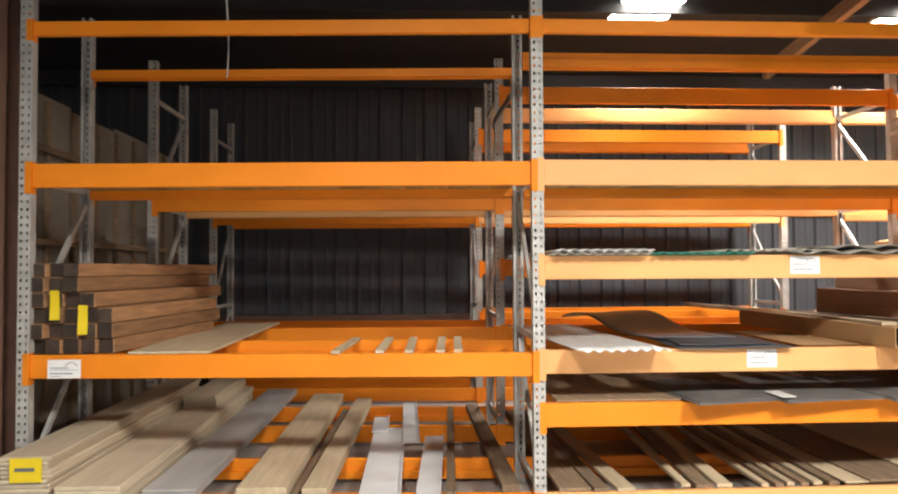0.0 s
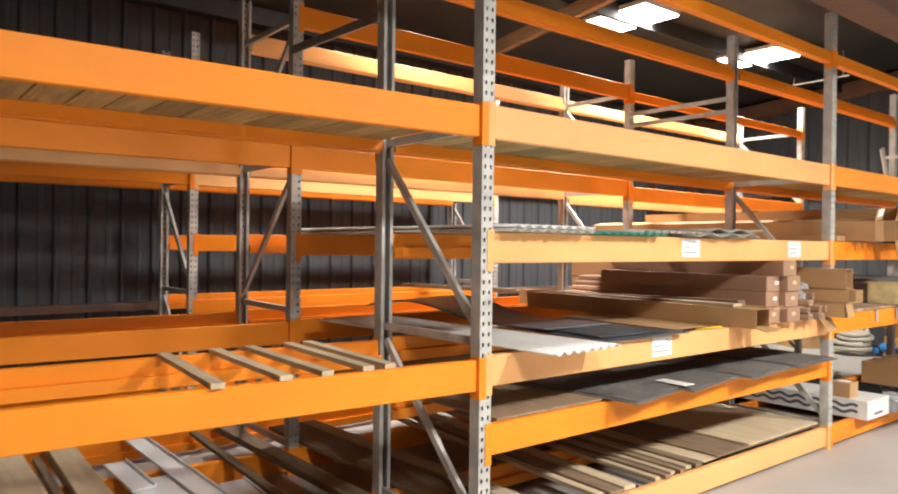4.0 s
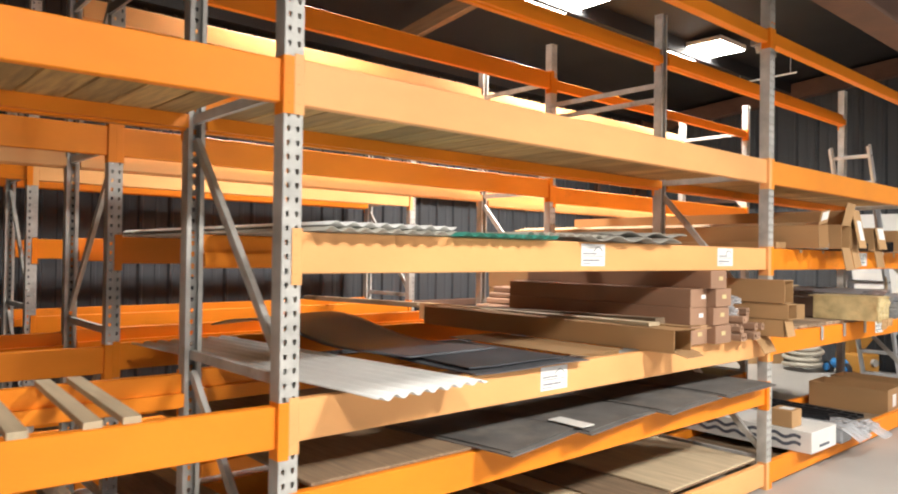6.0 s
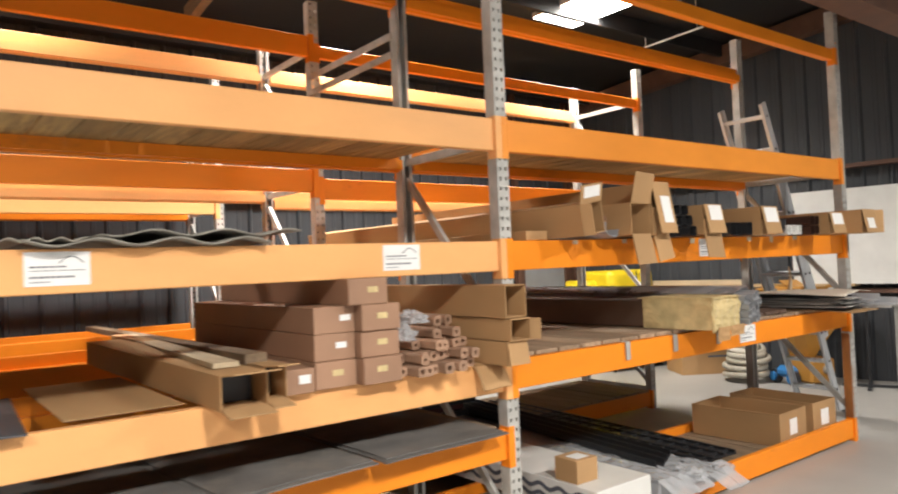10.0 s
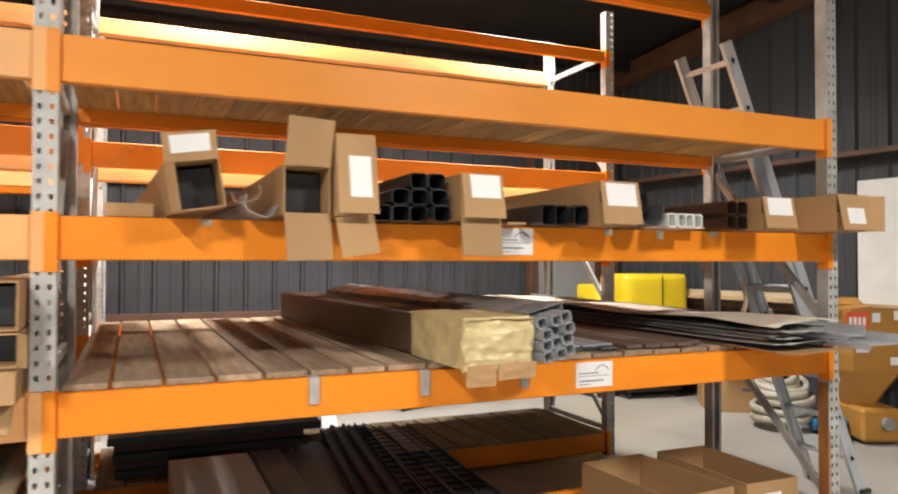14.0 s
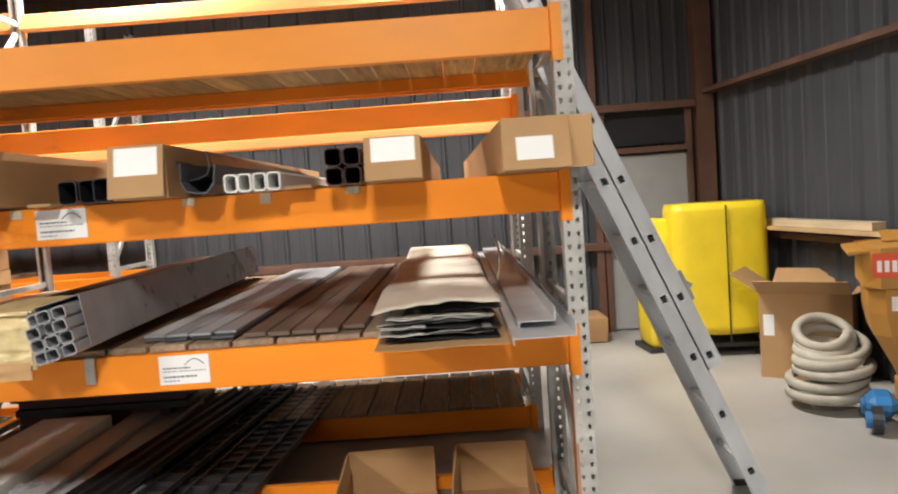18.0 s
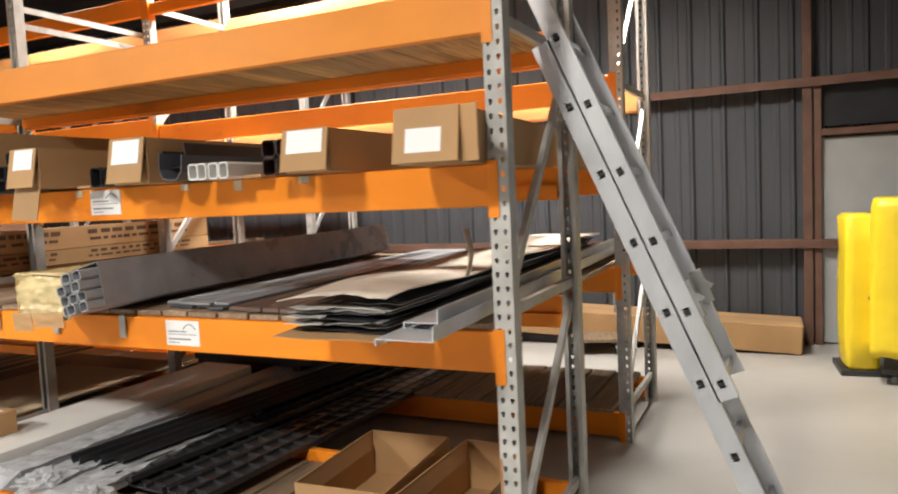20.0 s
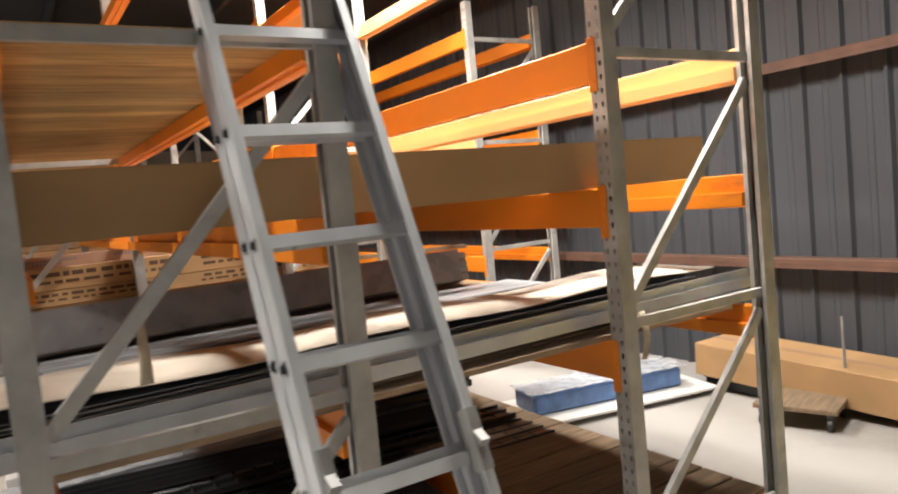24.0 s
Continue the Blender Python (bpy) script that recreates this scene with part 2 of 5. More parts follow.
def right_x(y):
    return EAST + 0.13 * (REAR - y)


bm = bmesh.new()
slab(bm, WX0 - 1, WX1 + 3, WY0 - 1, REAR + 1, -0.2, 0)
tagged(part("floor", bm, CONCRETE), "worn pale grey concrete warehouse floor", "floor", kind="structure")


def ribbed(a, b, z0, inward):
    """Ribbed sheet metal between two plan points, ribs every 0.3 m, with a backing."""
    bm = bmesh.new()
    a, b = Vector((*a, 0)), Vector((*b, 0))
    f = (b - a).normalized()
    nrm = Vector((*inward, 0))
    length = (b - a).length
    prof, s = [], 0.0
    while s < length:
        prof += [(s, 0.0), (s + 0.115, 0.0), (s + 0.125, 0.006), (s + 0.16, 0.006), (s + 0.17, 0.0), (s + 0.245, 0.0), (s + 0.262, 0.03), (s + 0.285, 0.03)]
        s += 0.3048
    prof = [(min(p, length), d) for p, d in prof]
    lines = []
    def at(p, top):
        return p + Vector((0, 0, roof_z(p.y) if top else z0))
    for top in (False, True):
        lines.append([bm.verts.new(at(a + f * p + nrm * d, top)) for p, d in prof])
    for k in range(len(prof) - 1):
        bm.faces.new((lines[0][k], lines[0][k + 1], lines[1][k + 1], lines[1][k]))
    back = [[bm.verts.new(at(p + nrm * -0.06, top)) for p in (a, b)] for top in (False, True)]
    bm.faces.new((back[0][0], back[0][1], back[1][1], back[1][0]))
    return bm


tagged(part("wall_north", ribbed((WX0, REAR), (EAST, REAR), 0, (0, -1)), WALLMETAL), "dark grey ribbed steel sheet wall", "wall", kind="structure")
tagged(part("wall_east", ribbed((EAST, REAR), (right_x(WY0), WY0), 0, (-1, 0)), WALLMETAL), "dark grey ribbed steel sheet wall", "wall", kind="structure")
tagged(part("wall_west", ribbed((WX0, WY0), (WX0, REAR), 0, (1, 0)), WALLMETAL), "dark grey ribbed steel sheet wall", "wall", kind="structure")
# the front wall has an assumed, unseen loading door; its area lamp adds soft fill
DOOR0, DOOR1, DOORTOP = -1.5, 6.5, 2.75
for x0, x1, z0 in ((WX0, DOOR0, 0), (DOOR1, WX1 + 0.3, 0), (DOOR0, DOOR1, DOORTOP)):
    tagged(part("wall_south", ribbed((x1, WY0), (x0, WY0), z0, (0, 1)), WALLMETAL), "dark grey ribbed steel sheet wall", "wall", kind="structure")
front_fill = bpy.data.lights.new("door_daylight", "AREA")
front_fill.shape, front_fill.size, front_fill.size_y, front_fill.energy, front_fill.color = "RECTANGLE", DOOR1 - DOOR0, DOORTOP - 0.1, 90, (1.0, 0.97, 0.94)
new("door_daylight", front_fill).matrix_basis = pose((DOOR0 + DOOR1) / 2, WY0 - 0.1, DOORTOP / 2, 90)
bm = bmesh.new()
for v in slab(bm, WX0 - 0.5, WX1 + 1, WY0 - 0.5, REAR + 0.5, 0, 0.15):
    v.co.z += roof_z(v.co.y)
tagged(part("ceiling", bm, ROOFMETAL), "dark sheet metal roof underside", "ceiling", kind="structure")

# steel framing of the building
for x0, y, z0, z1 in ((WX0, 0.4, 4.65, roof_z(0.4) - 0.03), (2.75, 4.15, 3.225, 3.755)):
    bm = bmesh.new()
    slab(bm, x0, WX1 - 1.1, y - 0.11, y + 0.11, z1 - 0.02, z1)
    slab(bm, x0, WX1 - 1.1, y - 0.006, y + 0.006, z0 + 0.02, z1 - 0.02)
    slab(bm, x0, WX1 - 1.1, y - 0.11, y + 0.11, z0, z0 + 0.02)
    tagged(part("roof_beam", bm, RUST), "red-brown steel roof girder", "beam", "roof girders", "structure")
bm = bmesh.new()
slab(bm, 2.76, 2.90, 4.1, 4.2, 3.755, roof_z(4.2))
tagged(part("girder_hanger", bm, RUST), "red-brown steel hanger carrying the girder", "hanger", "roof girders", "structure")
for z in (0.95, 2.44):
    bm = bmesh.new()
    slab(bm, WX0 + 0.05, EAST - 0.2, REAR - 0.16, REAR - 0.035, z, z + 0.05, 0.004)
    slab(bm, WX0 + 0.05, EAST - 0.2, REAR - 0.16, REAR - 0.152, z - 0.03, z + 0.002)
    tagged(part("wall_girt", bm, RUST), "rusty brown horizontal wall girt", "girt", "wall girts", "structure")
    bm = bmesh.new()
    bar(bm, (EAST - 0.1, REAR - 0.05, z + 0.12), (right_x(WY0) - 0.1, WY0 + 0.1, z + 0.12), 0.14, 0.05)
    tagged(part("wall_girt", bm, RUST), "rusty brown horizontal wall girt", "girt", "wall girts", "structure")

bm = bmesh.new()
bar(bm, (EAST - 0.09, REAR - 0.1, roof_z(REAR) - 0.16), (right_x(WY0) - 0.1, WY0 + 0.1, roof_z(WY0) - 0.16), 0.16, 0.24)
tagged(part("eave_beam", bm, RUST), "dark brown sloping beam along the top of the wall", "beam", "roof girders", "structure")
for x in (4.4,):
    bm = bmesh.new()
    bar(bm, (x, 8.6, roof_z(8.6) - 0.27), (x, WY0 + 0.1, roof_z(WY0) - 0.27), 0.08, 0.15)
    tagged(part("rafter", bm, RAFTER), "brown sloping timber rafter under the roof", "rafter", "rafters", "structure")

# posts
def h_post(x, y, w, label):
    top = roof_z(y + w / 2) - 0.005
    bm = bmesh.new()
    slab(bm, x - w / 2, x + w / 2, y - w / 2, y - w / 2 + 0.014, 0, top)
    slab(bm, x - w / 2, x + w / 2, y + w / 2 - 0.014, y + w / 2, 0, top)
    slab(bm, x - 0.006, x + 0.006, y - w / 2 + 0.014, y + w / 2 - 0.014, 0, top)
    tagged(part("steel_post", bm, RUST), label, "post", "building posts", "structure")


h_post(-2.60, 4.90, 0.26, "red-brown painted steel building post beside the rack")
h_post(9.55, REAR - 0.10, 0.075, "rusty steel post beside the grey door")
h_post(10.73, REAR - 0.14, 0.18, "rusty steel post in the wall corner")

# ---- pallet racks ----
def column_mesh():
    """A C-shaped post with two rows of teardrop slots in its face, 2 inches apart."""
    bm = bmesh.new()
    pitch, w = 0.0508, CW / 2
    n = int(TALL / pitch)
    def cell(x0, x1, z0, z1, cx, cz):
        r = 0.0072
        hole = [(cx - r, cz + 0.002), (cx - r, cz + 0.008), (cx, cz + 0.0125), (cx + r, cz + 0.008), (cx + r, cz + 0.002), (cx + 0.0042, cz - 0.008), (cx, cz - 0.0112), (cx - 0.0042, cz - 0.008)]
        mid = (z0 + z1) / 2
        out = [(x0, mid), (x0, z1), (cx, z1), (x1, z1), (x1, mid), (x1, z0), (cx, z0), (x0, z0)]
        hv = [bm.verts.new((x, 0, z)) for x, z in hole]
        ov = [bm.verts.new((x, 0, z)) for x, z in out]
        for k in range(8):
            bm.faces.new((ov[k], ov[(k + 1) % 8], hv[(k + 1) % 8], hv[k]))
    for k in range(n):
        z = k * pitch
        cell(-w, 0, z, z + pitch, -0.0185, z + pitch / 2)
        cell(0, w, z, z + pitch, 0.0185, z + pitch / 2)
    top = n * pitch
    def quad(a, b, c, d):
        bm.faces.new([bm.verts.new(p) for p in (a, b, c, d)])
    for s in (-1, 1):
        quad((s * w, 0, 0), (s * w, CD, 0), (s * w, CD, top), (s * w, 0, top))
        quad((s * w, CD, 0), (s * (w - 0.02), CD, 0), (s * (w - 0.02), CD, top), (s * w, CD, top))
    quad((-w, CD, 0.008), (-w, 0, 0.008), (w, 0, 0.008), (w, CD, 0.008))
    bmesh.ops.remove_doubles(bm, verts=bm.verts[:], dist=0.0002)
    me = bpy.data.meshes.new("column")
    bm.to_mesh(me)
    bm.free()
    me.materials.append(GALV)
    return me


COLUMN = column_mesh()
RUSTED = COLUMN.copy()
RUSTED.materials[0] = material("rust_stained_steel", (0.46, 0.44, 0.41), 0.55, 0.1, 0.2, 9, 0.1, 60, stain=(0.36, 0.13, 0.03), stain_at=0.52)
RUSTPAINT = material("rusty_orange_paint", (0.42, 0.16, 0.04), 0.6, 0, 0.3, 8, 0.15, 50, (1, 1, 0.3), stain=(0.2, 0.08, 0.03), stain_at=0.55)


def add_column(rack, x, y, flip):
    ob = new("column", COLUMN)
    ob.parent = rack
    ob.matrix_basis = pose(x, y, 0, 0, 0, 180 if flip else 0)
    return ob


def add_beam(rack, x0, x1, y, z, h=BEAM, side=-1, conn=True, paint=None):
    """A step beam between two columns; side -1: its face looks to the aisle."""
    paint = paint or ORANGE
    bm = bmesh.new()
    f, b = (y, y + 0.045) if side < 0 else (y - 0.045, y)
    slab(bm, x0 + CW / 2 + 0.004, x1 - CW / 2 - 0.004, f, b, z, z + h, 0.004)
    e0, e1 = (b - 0.002, b + 0.03) if side < 0 else (f - 0.03, f + 0.002)
    slab(bm, x0 + CW / 2 + 0.004, x1 - CW / 2 - 0.004, e0, e1, z + 0.01, z + 0.07)
    beam = part("beam", bm, paint, rack, {PALEORANGE: "faded pale orange beam", LITORANGE: "orange beam lightened for lamp glare"}.get(paint, ""))
    if conn:
        for x, s in ((x0, 1), (x1, -1)):
            bm = bmesh.new()
            yf = y - 0.0165 if side < 0 else y + 0.0165
            ya, yb = (yf, yf + 0.004) if side < 0 else (yf - 0.004, yf)
            slab(bm, min(x, x + s * CW / 2), max(x, x + s * CW / 2), ya, yb, z - 0.04, z + h + 0.012, 0.001)
            slab(bm, min(x + s * CW / 2, x + s * (CW / 2 + 0.0035)), max(x + s * CW / 2, x + s * (CW / 2 + 0.0035)), min(ya, y), max(yb, y + 0.05 * -side), z - 0.04, z + h + 0.012)
            for q in range(3):
                rod(bm, (x + s * 0.0185, ya - 0.002, z + 0.0 + q * 0.07), (x + s * 0.0185, yb + 0.002, z + q * 0.07), 0.006, 8)
            part("connector", bm, paint, beam)
    return beam


def add_braces(rack, x, y0, y1, short=False, s=1):
    """Lacing of one upright frame: level struts and diagonals."""
    ya, yb = y0 + CD, y1 - CD
    for z in (0.2, 1.155, 2.205) if short else (0.2, 1.155, 2.205, 3.205):
        bm = bmesh.new()
        bar(bm, (x, ya - 0.02, z), (x, yb + 0.02, z), 0.025, 0.04)
        part("strut", bm, GALV, rack)
    for z0, z1 in ((0.28, 1.075), (1.225, 2.105), (2.285, 3.125))[:2 if short else 3]:
        bm = bmesh.new()
        bar(bm, (x, ya if s else yb, z0), (x, yb if s else ya, z1), 0.025, 0.04)
        part("diagonal_brace", bm, GALV, rack)


def make_rack(k, bays, label):
    y0, y1 = RACKS[k]
    rack = thing("pallet_rack", (COLX[0], y0, 0), label, "rack", "pallet racks")
    rack.matrix_basis = pose(0, 0, 0)
    xs = sorted({i for a in bays for i in a})
    # the first frame of each row stands a little askew, further from the aisle
    end_x, end_y = (-2.40, 0.18) if k == 0 else (-2.305, 0.18)
    for i in xs:
        x, dy = (COLX[i], 0.0) if i else (end_x, end_y)
        col = add_column(rack, x, y0 + dy, False)
        if (k, i) == (0, 3):
            part("painted_side", box(-CW / 2 - 0.003, -CW / 2 - 0.0008, 0.004, CD - 0.004, 0.0, 0.88), RUSTPAINT, col, "rusty orange painted lower side")
            part("rust_patch", box(-CW / 2 + 0.002, -0.03, -0.002, -0.0006, 0.1, 0.62), RUSTPAINT, col, "rust-stained strip")
        add_column(rack, x, y1 + dy, True)
        add_braces(rack, x, y0 + dy, y1 + dy, k == 0, 0 if (k, i) == (1, 1) else 1)
    for (a, b), levels in bays.items():
        for z, h, *tone in levels:
            xa, xb = COLX[a] if a else end_x, COLX[b]
            made = add_beam(rack, xa, xb, y0 + 0.012, z, h, -1, paint=tone[0] if tone else None)
            FRONT[(k, a, round(z, 2))] = made
            zr, hr = (z - 0.07, 0.07) if (k, a, z) == (0, 0, L4) else (z, max(h, 0.13))
            rear = add_beam(rack, xa, xb, y1 - 0.012, zr, hr, 1, paint=LITORANGE if k == 1 and z > 2 else None)
            for ob in (made, rear, *made.children, *rear.children) if a == 0 else ():
                for v in ob.data.vertices:
                    v.co.y += end_y * (xb - v.co.x) / (xb - xa)
    return rack


S = 0.09
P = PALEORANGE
FRONT = {}
R1 = make_rack(0, {(0, 1): [(L0, BEAM), (LB, BEAM), (L3, 0.155), (L4, S)],
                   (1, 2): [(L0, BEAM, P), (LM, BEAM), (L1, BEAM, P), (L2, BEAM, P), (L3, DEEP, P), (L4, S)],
                   (2, 3): [(L0, BEAM), (L1, BEAM), (L2, BEAM), (L3, DEEP, MIDORANGE), (L4, S)]},
               "orange and grey steel pallet rack holding building stock")
R2 = make_rack(1, {(0, 1): [(L0, BEAM), (LB, BEAM), (L3, DEEP)],
                   (1, 2): [(L0, BEAM), (L1, BEAM), (L2, BEAM), (L3, DEEP), (L4, BEAM)],
                   (2, 3): [(L0, BEAM), (L1, BEAM), (L2, BEAM), (L3 - 0.05, BEAM), (L4, S)]},
               "orange and grey steel pallet rack in the second row")
R3 = make_rack(2, {(0, 1): [(L0, BEAM), (L3, DEEP)],
                   (1, 2): [(L0, BEAM), (L1, BEAM), (L2, BEAM), (L3, DEEP, LITORANGE), (L4, BEAM)]},
               "orange and grey steel pallet rack in the rear row")

# tie bars between the two front rows
bm = bmesh.new()
bar(bm, (COLX[1] - 0.045, RACKS[0][1] - 0.02, 2.94), (COLX[1] - 0.045, RACKS[1][0] + 0.02, 2.97), 0.014, 0.055)
part("tie_bar", bm, DARKSTEEL, R1)
for z in (2.87, 2.985):
    bm = bmesh.new()
    bar(bm, (COLX[2] - 0.045, RACKS[0][1] - 0.02, z), (COLX[2] - 0.045, RACKS[1][0] + 0.02, z), 0.012, 0.04)
    part("tie_bar", bm, GALV, R2)

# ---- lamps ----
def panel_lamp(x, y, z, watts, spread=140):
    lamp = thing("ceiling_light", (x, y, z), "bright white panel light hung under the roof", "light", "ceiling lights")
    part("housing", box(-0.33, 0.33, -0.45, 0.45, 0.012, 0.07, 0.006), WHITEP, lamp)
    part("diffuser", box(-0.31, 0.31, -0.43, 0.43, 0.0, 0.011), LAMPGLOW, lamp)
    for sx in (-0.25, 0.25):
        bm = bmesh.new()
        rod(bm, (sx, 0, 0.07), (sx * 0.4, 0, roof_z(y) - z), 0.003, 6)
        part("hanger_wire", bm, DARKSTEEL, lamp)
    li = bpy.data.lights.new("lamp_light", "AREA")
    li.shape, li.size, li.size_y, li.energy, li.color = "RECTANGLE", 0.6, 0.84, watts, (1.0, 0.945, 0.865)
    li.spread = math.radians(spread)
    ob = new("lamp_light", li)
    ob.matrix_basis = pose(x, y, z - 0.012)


for p in LAMPS:
    panel_lamp(*p, 80 if p[0] < 4 else (235 if p[0] < 8 else 185), 105 if p[0] < 4 else 140)
# unseen lamps over the aisle, added to light the rack fronts
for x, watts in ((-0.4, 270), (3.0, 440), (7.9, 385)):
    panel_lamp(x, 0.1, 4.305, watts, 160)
for x in (9.0,):
    lamp = thing("spot_fixture", (x, 6.75, 4.365), "unlit pale fixture with three small round bulbs", "light", "unlit fixtures")
    part("housing", box(-0.28, 0.28, -0.07, 0.07, 0.02, 0.09, 0.006), GREYP, lamp)
    for k in (-0.19, 0.0, 0.19):
        bm = bmesh.new()
        rod(bm, (k, -0.02, -0.06), (k, 0.0, 0.02), 0.045, 14)
        part("bulb", bm, HOSE, lamp)
    bm = bmesh.new()
    rod(bm, (0, 0, 0.09), (0, 0, roof_z(6.6) - 4.365), 0.006, 6)
    part("hanger_rod", bm, DARKSTEEL, lamp)


# ---- ladder ----
def make_ladder():
    cy = 5.445
    a0 = Vector((9.451, cy, 0.0))
    d = Vector((-0.4356, 0, 1.0)).normalized()
    n = Vector((d.z, 0, -d.x))
    lad = thing("extension_ladder", (0, 0, 0), "grey aluminium extension ladder leaning on the rack deck", "ladder")
    for s0, s1, off, half in ((0.0, 2.40, -0.035, 0.21), (0.80, 3.12, 0.037, 0.21)):
        for s in (-1, 1):
            p = a0 + n * off + Vector((0, s * half, 0))
            c_shape = [(0, -0.04), (0, 0.04), (0.026, 0.04), (0.026, 0.034), (0.005, 0.034), (0.005, -0.034), (0.026, -0.034), (0.026, -0.04)]
            bm = extruded(c_shape, s1 - s0, lambda q, p=p, s=s, s0=s0: p + d * (s0 + q.y) - Vector((0, s * q.x, 0)) + n * q.z)
            rail = part("side_rail", bm, ALU, lad)
            k = 0.28 + 0.305 * math.ceil(s0 / 0.305) - (0.33 if s0 else 0.0)
            while k < s1:
                bm = bmesh.new()
                c = p + d * k
                rod(bm, c + Vector((0, s * 0.002, 0)), c + Vector((0, s * 0.007, 0)), 0.010, 10)
                part("rung_rivet", bm, BLACK, rail)
                k += 0.305
        k = 0.28 + 0.305 * math.ceil(s0 / 0.305) - (0.33 if s0 else 0.0)
        while k < s1:
            bm = bmesh.new()
            c = a0 + n * off + d * k
            bar(bm, c - Vector((0, half, 0)), c + Vector((0, half, 0)), 0.034, 0.026, up=n)
            part("rung", bm, ALU, lad)
            k += 0.305
    for s in (-1, 1):
        bm = bmesh.new()
        p = a0 + Vector((0, s * 0.205, 0)) - n * 0.03
        slab(bm, p.x - 0.05, p.x + 0.05, p.y - 0.02, p.y + 0.02, 0.0, 0.03, 0.004)
        part("foot_pad", bm, BLACK, lad)
        bm = bmesh.new()
        c = a0 + d * 1.22 + n * 0.07 + Vector((0, s * 0.19, 0))
        bar(bm, c - d * 0.09, c + d * 0.06, 0.03, 0.05, up=n)
        bar(bm, c + d * 0.02, c + d * 0.02 + n * 0.04 - d * 0.05, 0.025, 0.02, up=n)
        part("rung_lock", bm, DARKSTEEL, lad)


make_ladder()


# ---- boards, decks ----
def plank(x0, x1, y0, y1, z0, z1, mat=PINE, name="deck_plank", label="sawn pine plank laid across the rack beams", cat="plank", group="deck planks"):
    bm = bmesh.new()
    slab(bm, x0, x1, y0, y1, z0, z1, 0.003)
    ob = part(name, bm, mat)
    return tagged(ob, label, cat, group)


def deck(rng, xa, xb, y0, y1, z, w=0.185, mat=PINE, gap=0.012, label="sawn pine deck plank laid across the rack beams", skew=0.0):
    x = xa
    while x < xb - 0.08:
        ww = min(w * rng.uniform(0.9, 1.08), xb - x)
        dy = skew * (xb - x) / (xb - xa)
        plank(x, x + ww - gap, y0 + dy, y1 + dy, z + 0.001, z + 0.024 + rng.uniform(0, 0.004), mat, label=label)
        x += ww


rng = random.Random(4)
T2, T1 = L2 + BEAM, L1 + BEAM
TB = LB + BEAM
DM = material("deck_pine", (0.44, 0.28, 0.11), 0.75, 0, 0.3, 5, 0.2, 30, (8, 0.7, 8), stain=(0.25, 0.14, 0.05), stain_at=0.6, per_object=0.3)
for a in range(3):
    deck(rng, (COLX[a] if a else -2.40) + 0.05, COLX[a + 1] - 0.05, 4.776, 5.57, L3 + 0.07, 0.16, DM, 0.008, skew=0.0 if a else 0.18)
deck(rng, COLX[2] + 0.06, COLX[3] - 0.06, 4.735, 7.5, T1, 0.165, DECKWOOD, 0.014, "weathered grey-brown plank laid across the rack beams")
# a few loose slats across the level of the first bay
for x, dx in ((-0.40, 0.07), (-0.12, 0.04), (0.07, 0.03), (0.27, 0.05), (0.385, 0.05)):
    bm = bmesh.new()
    bar(bm, (x, 4.76, TB + 0.012), (x + dx, 5.64, TB + 0.012), 0.055, 0.022)
    tagged(part("timber_batten", bm, PALEPINE), "short pale timber batten laid across the rack beams", "batten", "loose battens")


# ---- lumber in the first bay ----
ENDGRAIN = material('dark_end_grain', (0.045, 0.03, 0.022), 0.85, 0, 0.4, 14, 0.3, 40, per_object=0.4)


def timber_pile():
    r = random.Random(8)
    top = TB
    z = top + 0.002
    for row, (n, h, ln) in enumerate(((5, 0.1, 1.75), (5, 0.1, 1.75), (5, 0.1, 1.75), (4, 0.1, 2.1), (3, 0.1, 2.15), (3, 0.09, 2.25))):
        for k in range(n):
            x = -2.38 + k * 0.107 + r.uniform(-0.003, 0.003)
            y0 = 4.90 + r.uniform(0, 0.06)
            bm = bmesh.new()
            slab(bm, 0, 0.101, 0, ln + r.uniform(-0.15, 0.1), 0, h - 0.004, 0.004)
            for f in bm.faces:
                f.material_index = 1 if f.calc_center_median().y < 0.002 else 0
            ob = part("timber_post", bm, [TIMBER, ENDGRAIN])
            ob.matrix_basis = pose(x, y0, z, 0, 0, -7.4)
            tagged(ob, "rough brown timber post stacked in a pile with dark ends", "timber", "stacked timber posts")
        z += h
    for x, zz in ((-2.207, 1.295), (-2.03, 1.20)):
        bm = bmesh.new()
        sheet(bm, span(x - 0.03, x + 0.03, 2), span(0, 0.19, 6), lambda u, v: 0.004 * math.sin(v * 20 + u * 30), 0.003)
        for v in bm.verts:
            v.co = (v.co.x, 4.895 - v.co.z - 0.01, zz + v.co.y)
        tagged(part("lumber_tag", bm, YELLOW), "bright yellow plastic tag stapled on timber ends", "tag", "lumber tags")


timber_pile()
plank(-1.73, -1.215, 4.85, 7.33, TB + 0.002, TB + 0.02, PALEPINE, "plywood_sheet", "pale plywood sheet lying on the rack beams", "plywood", "plywood sheets")

# low level of the first bay: boards and trim lying front to back
TL = L0 + BEAM


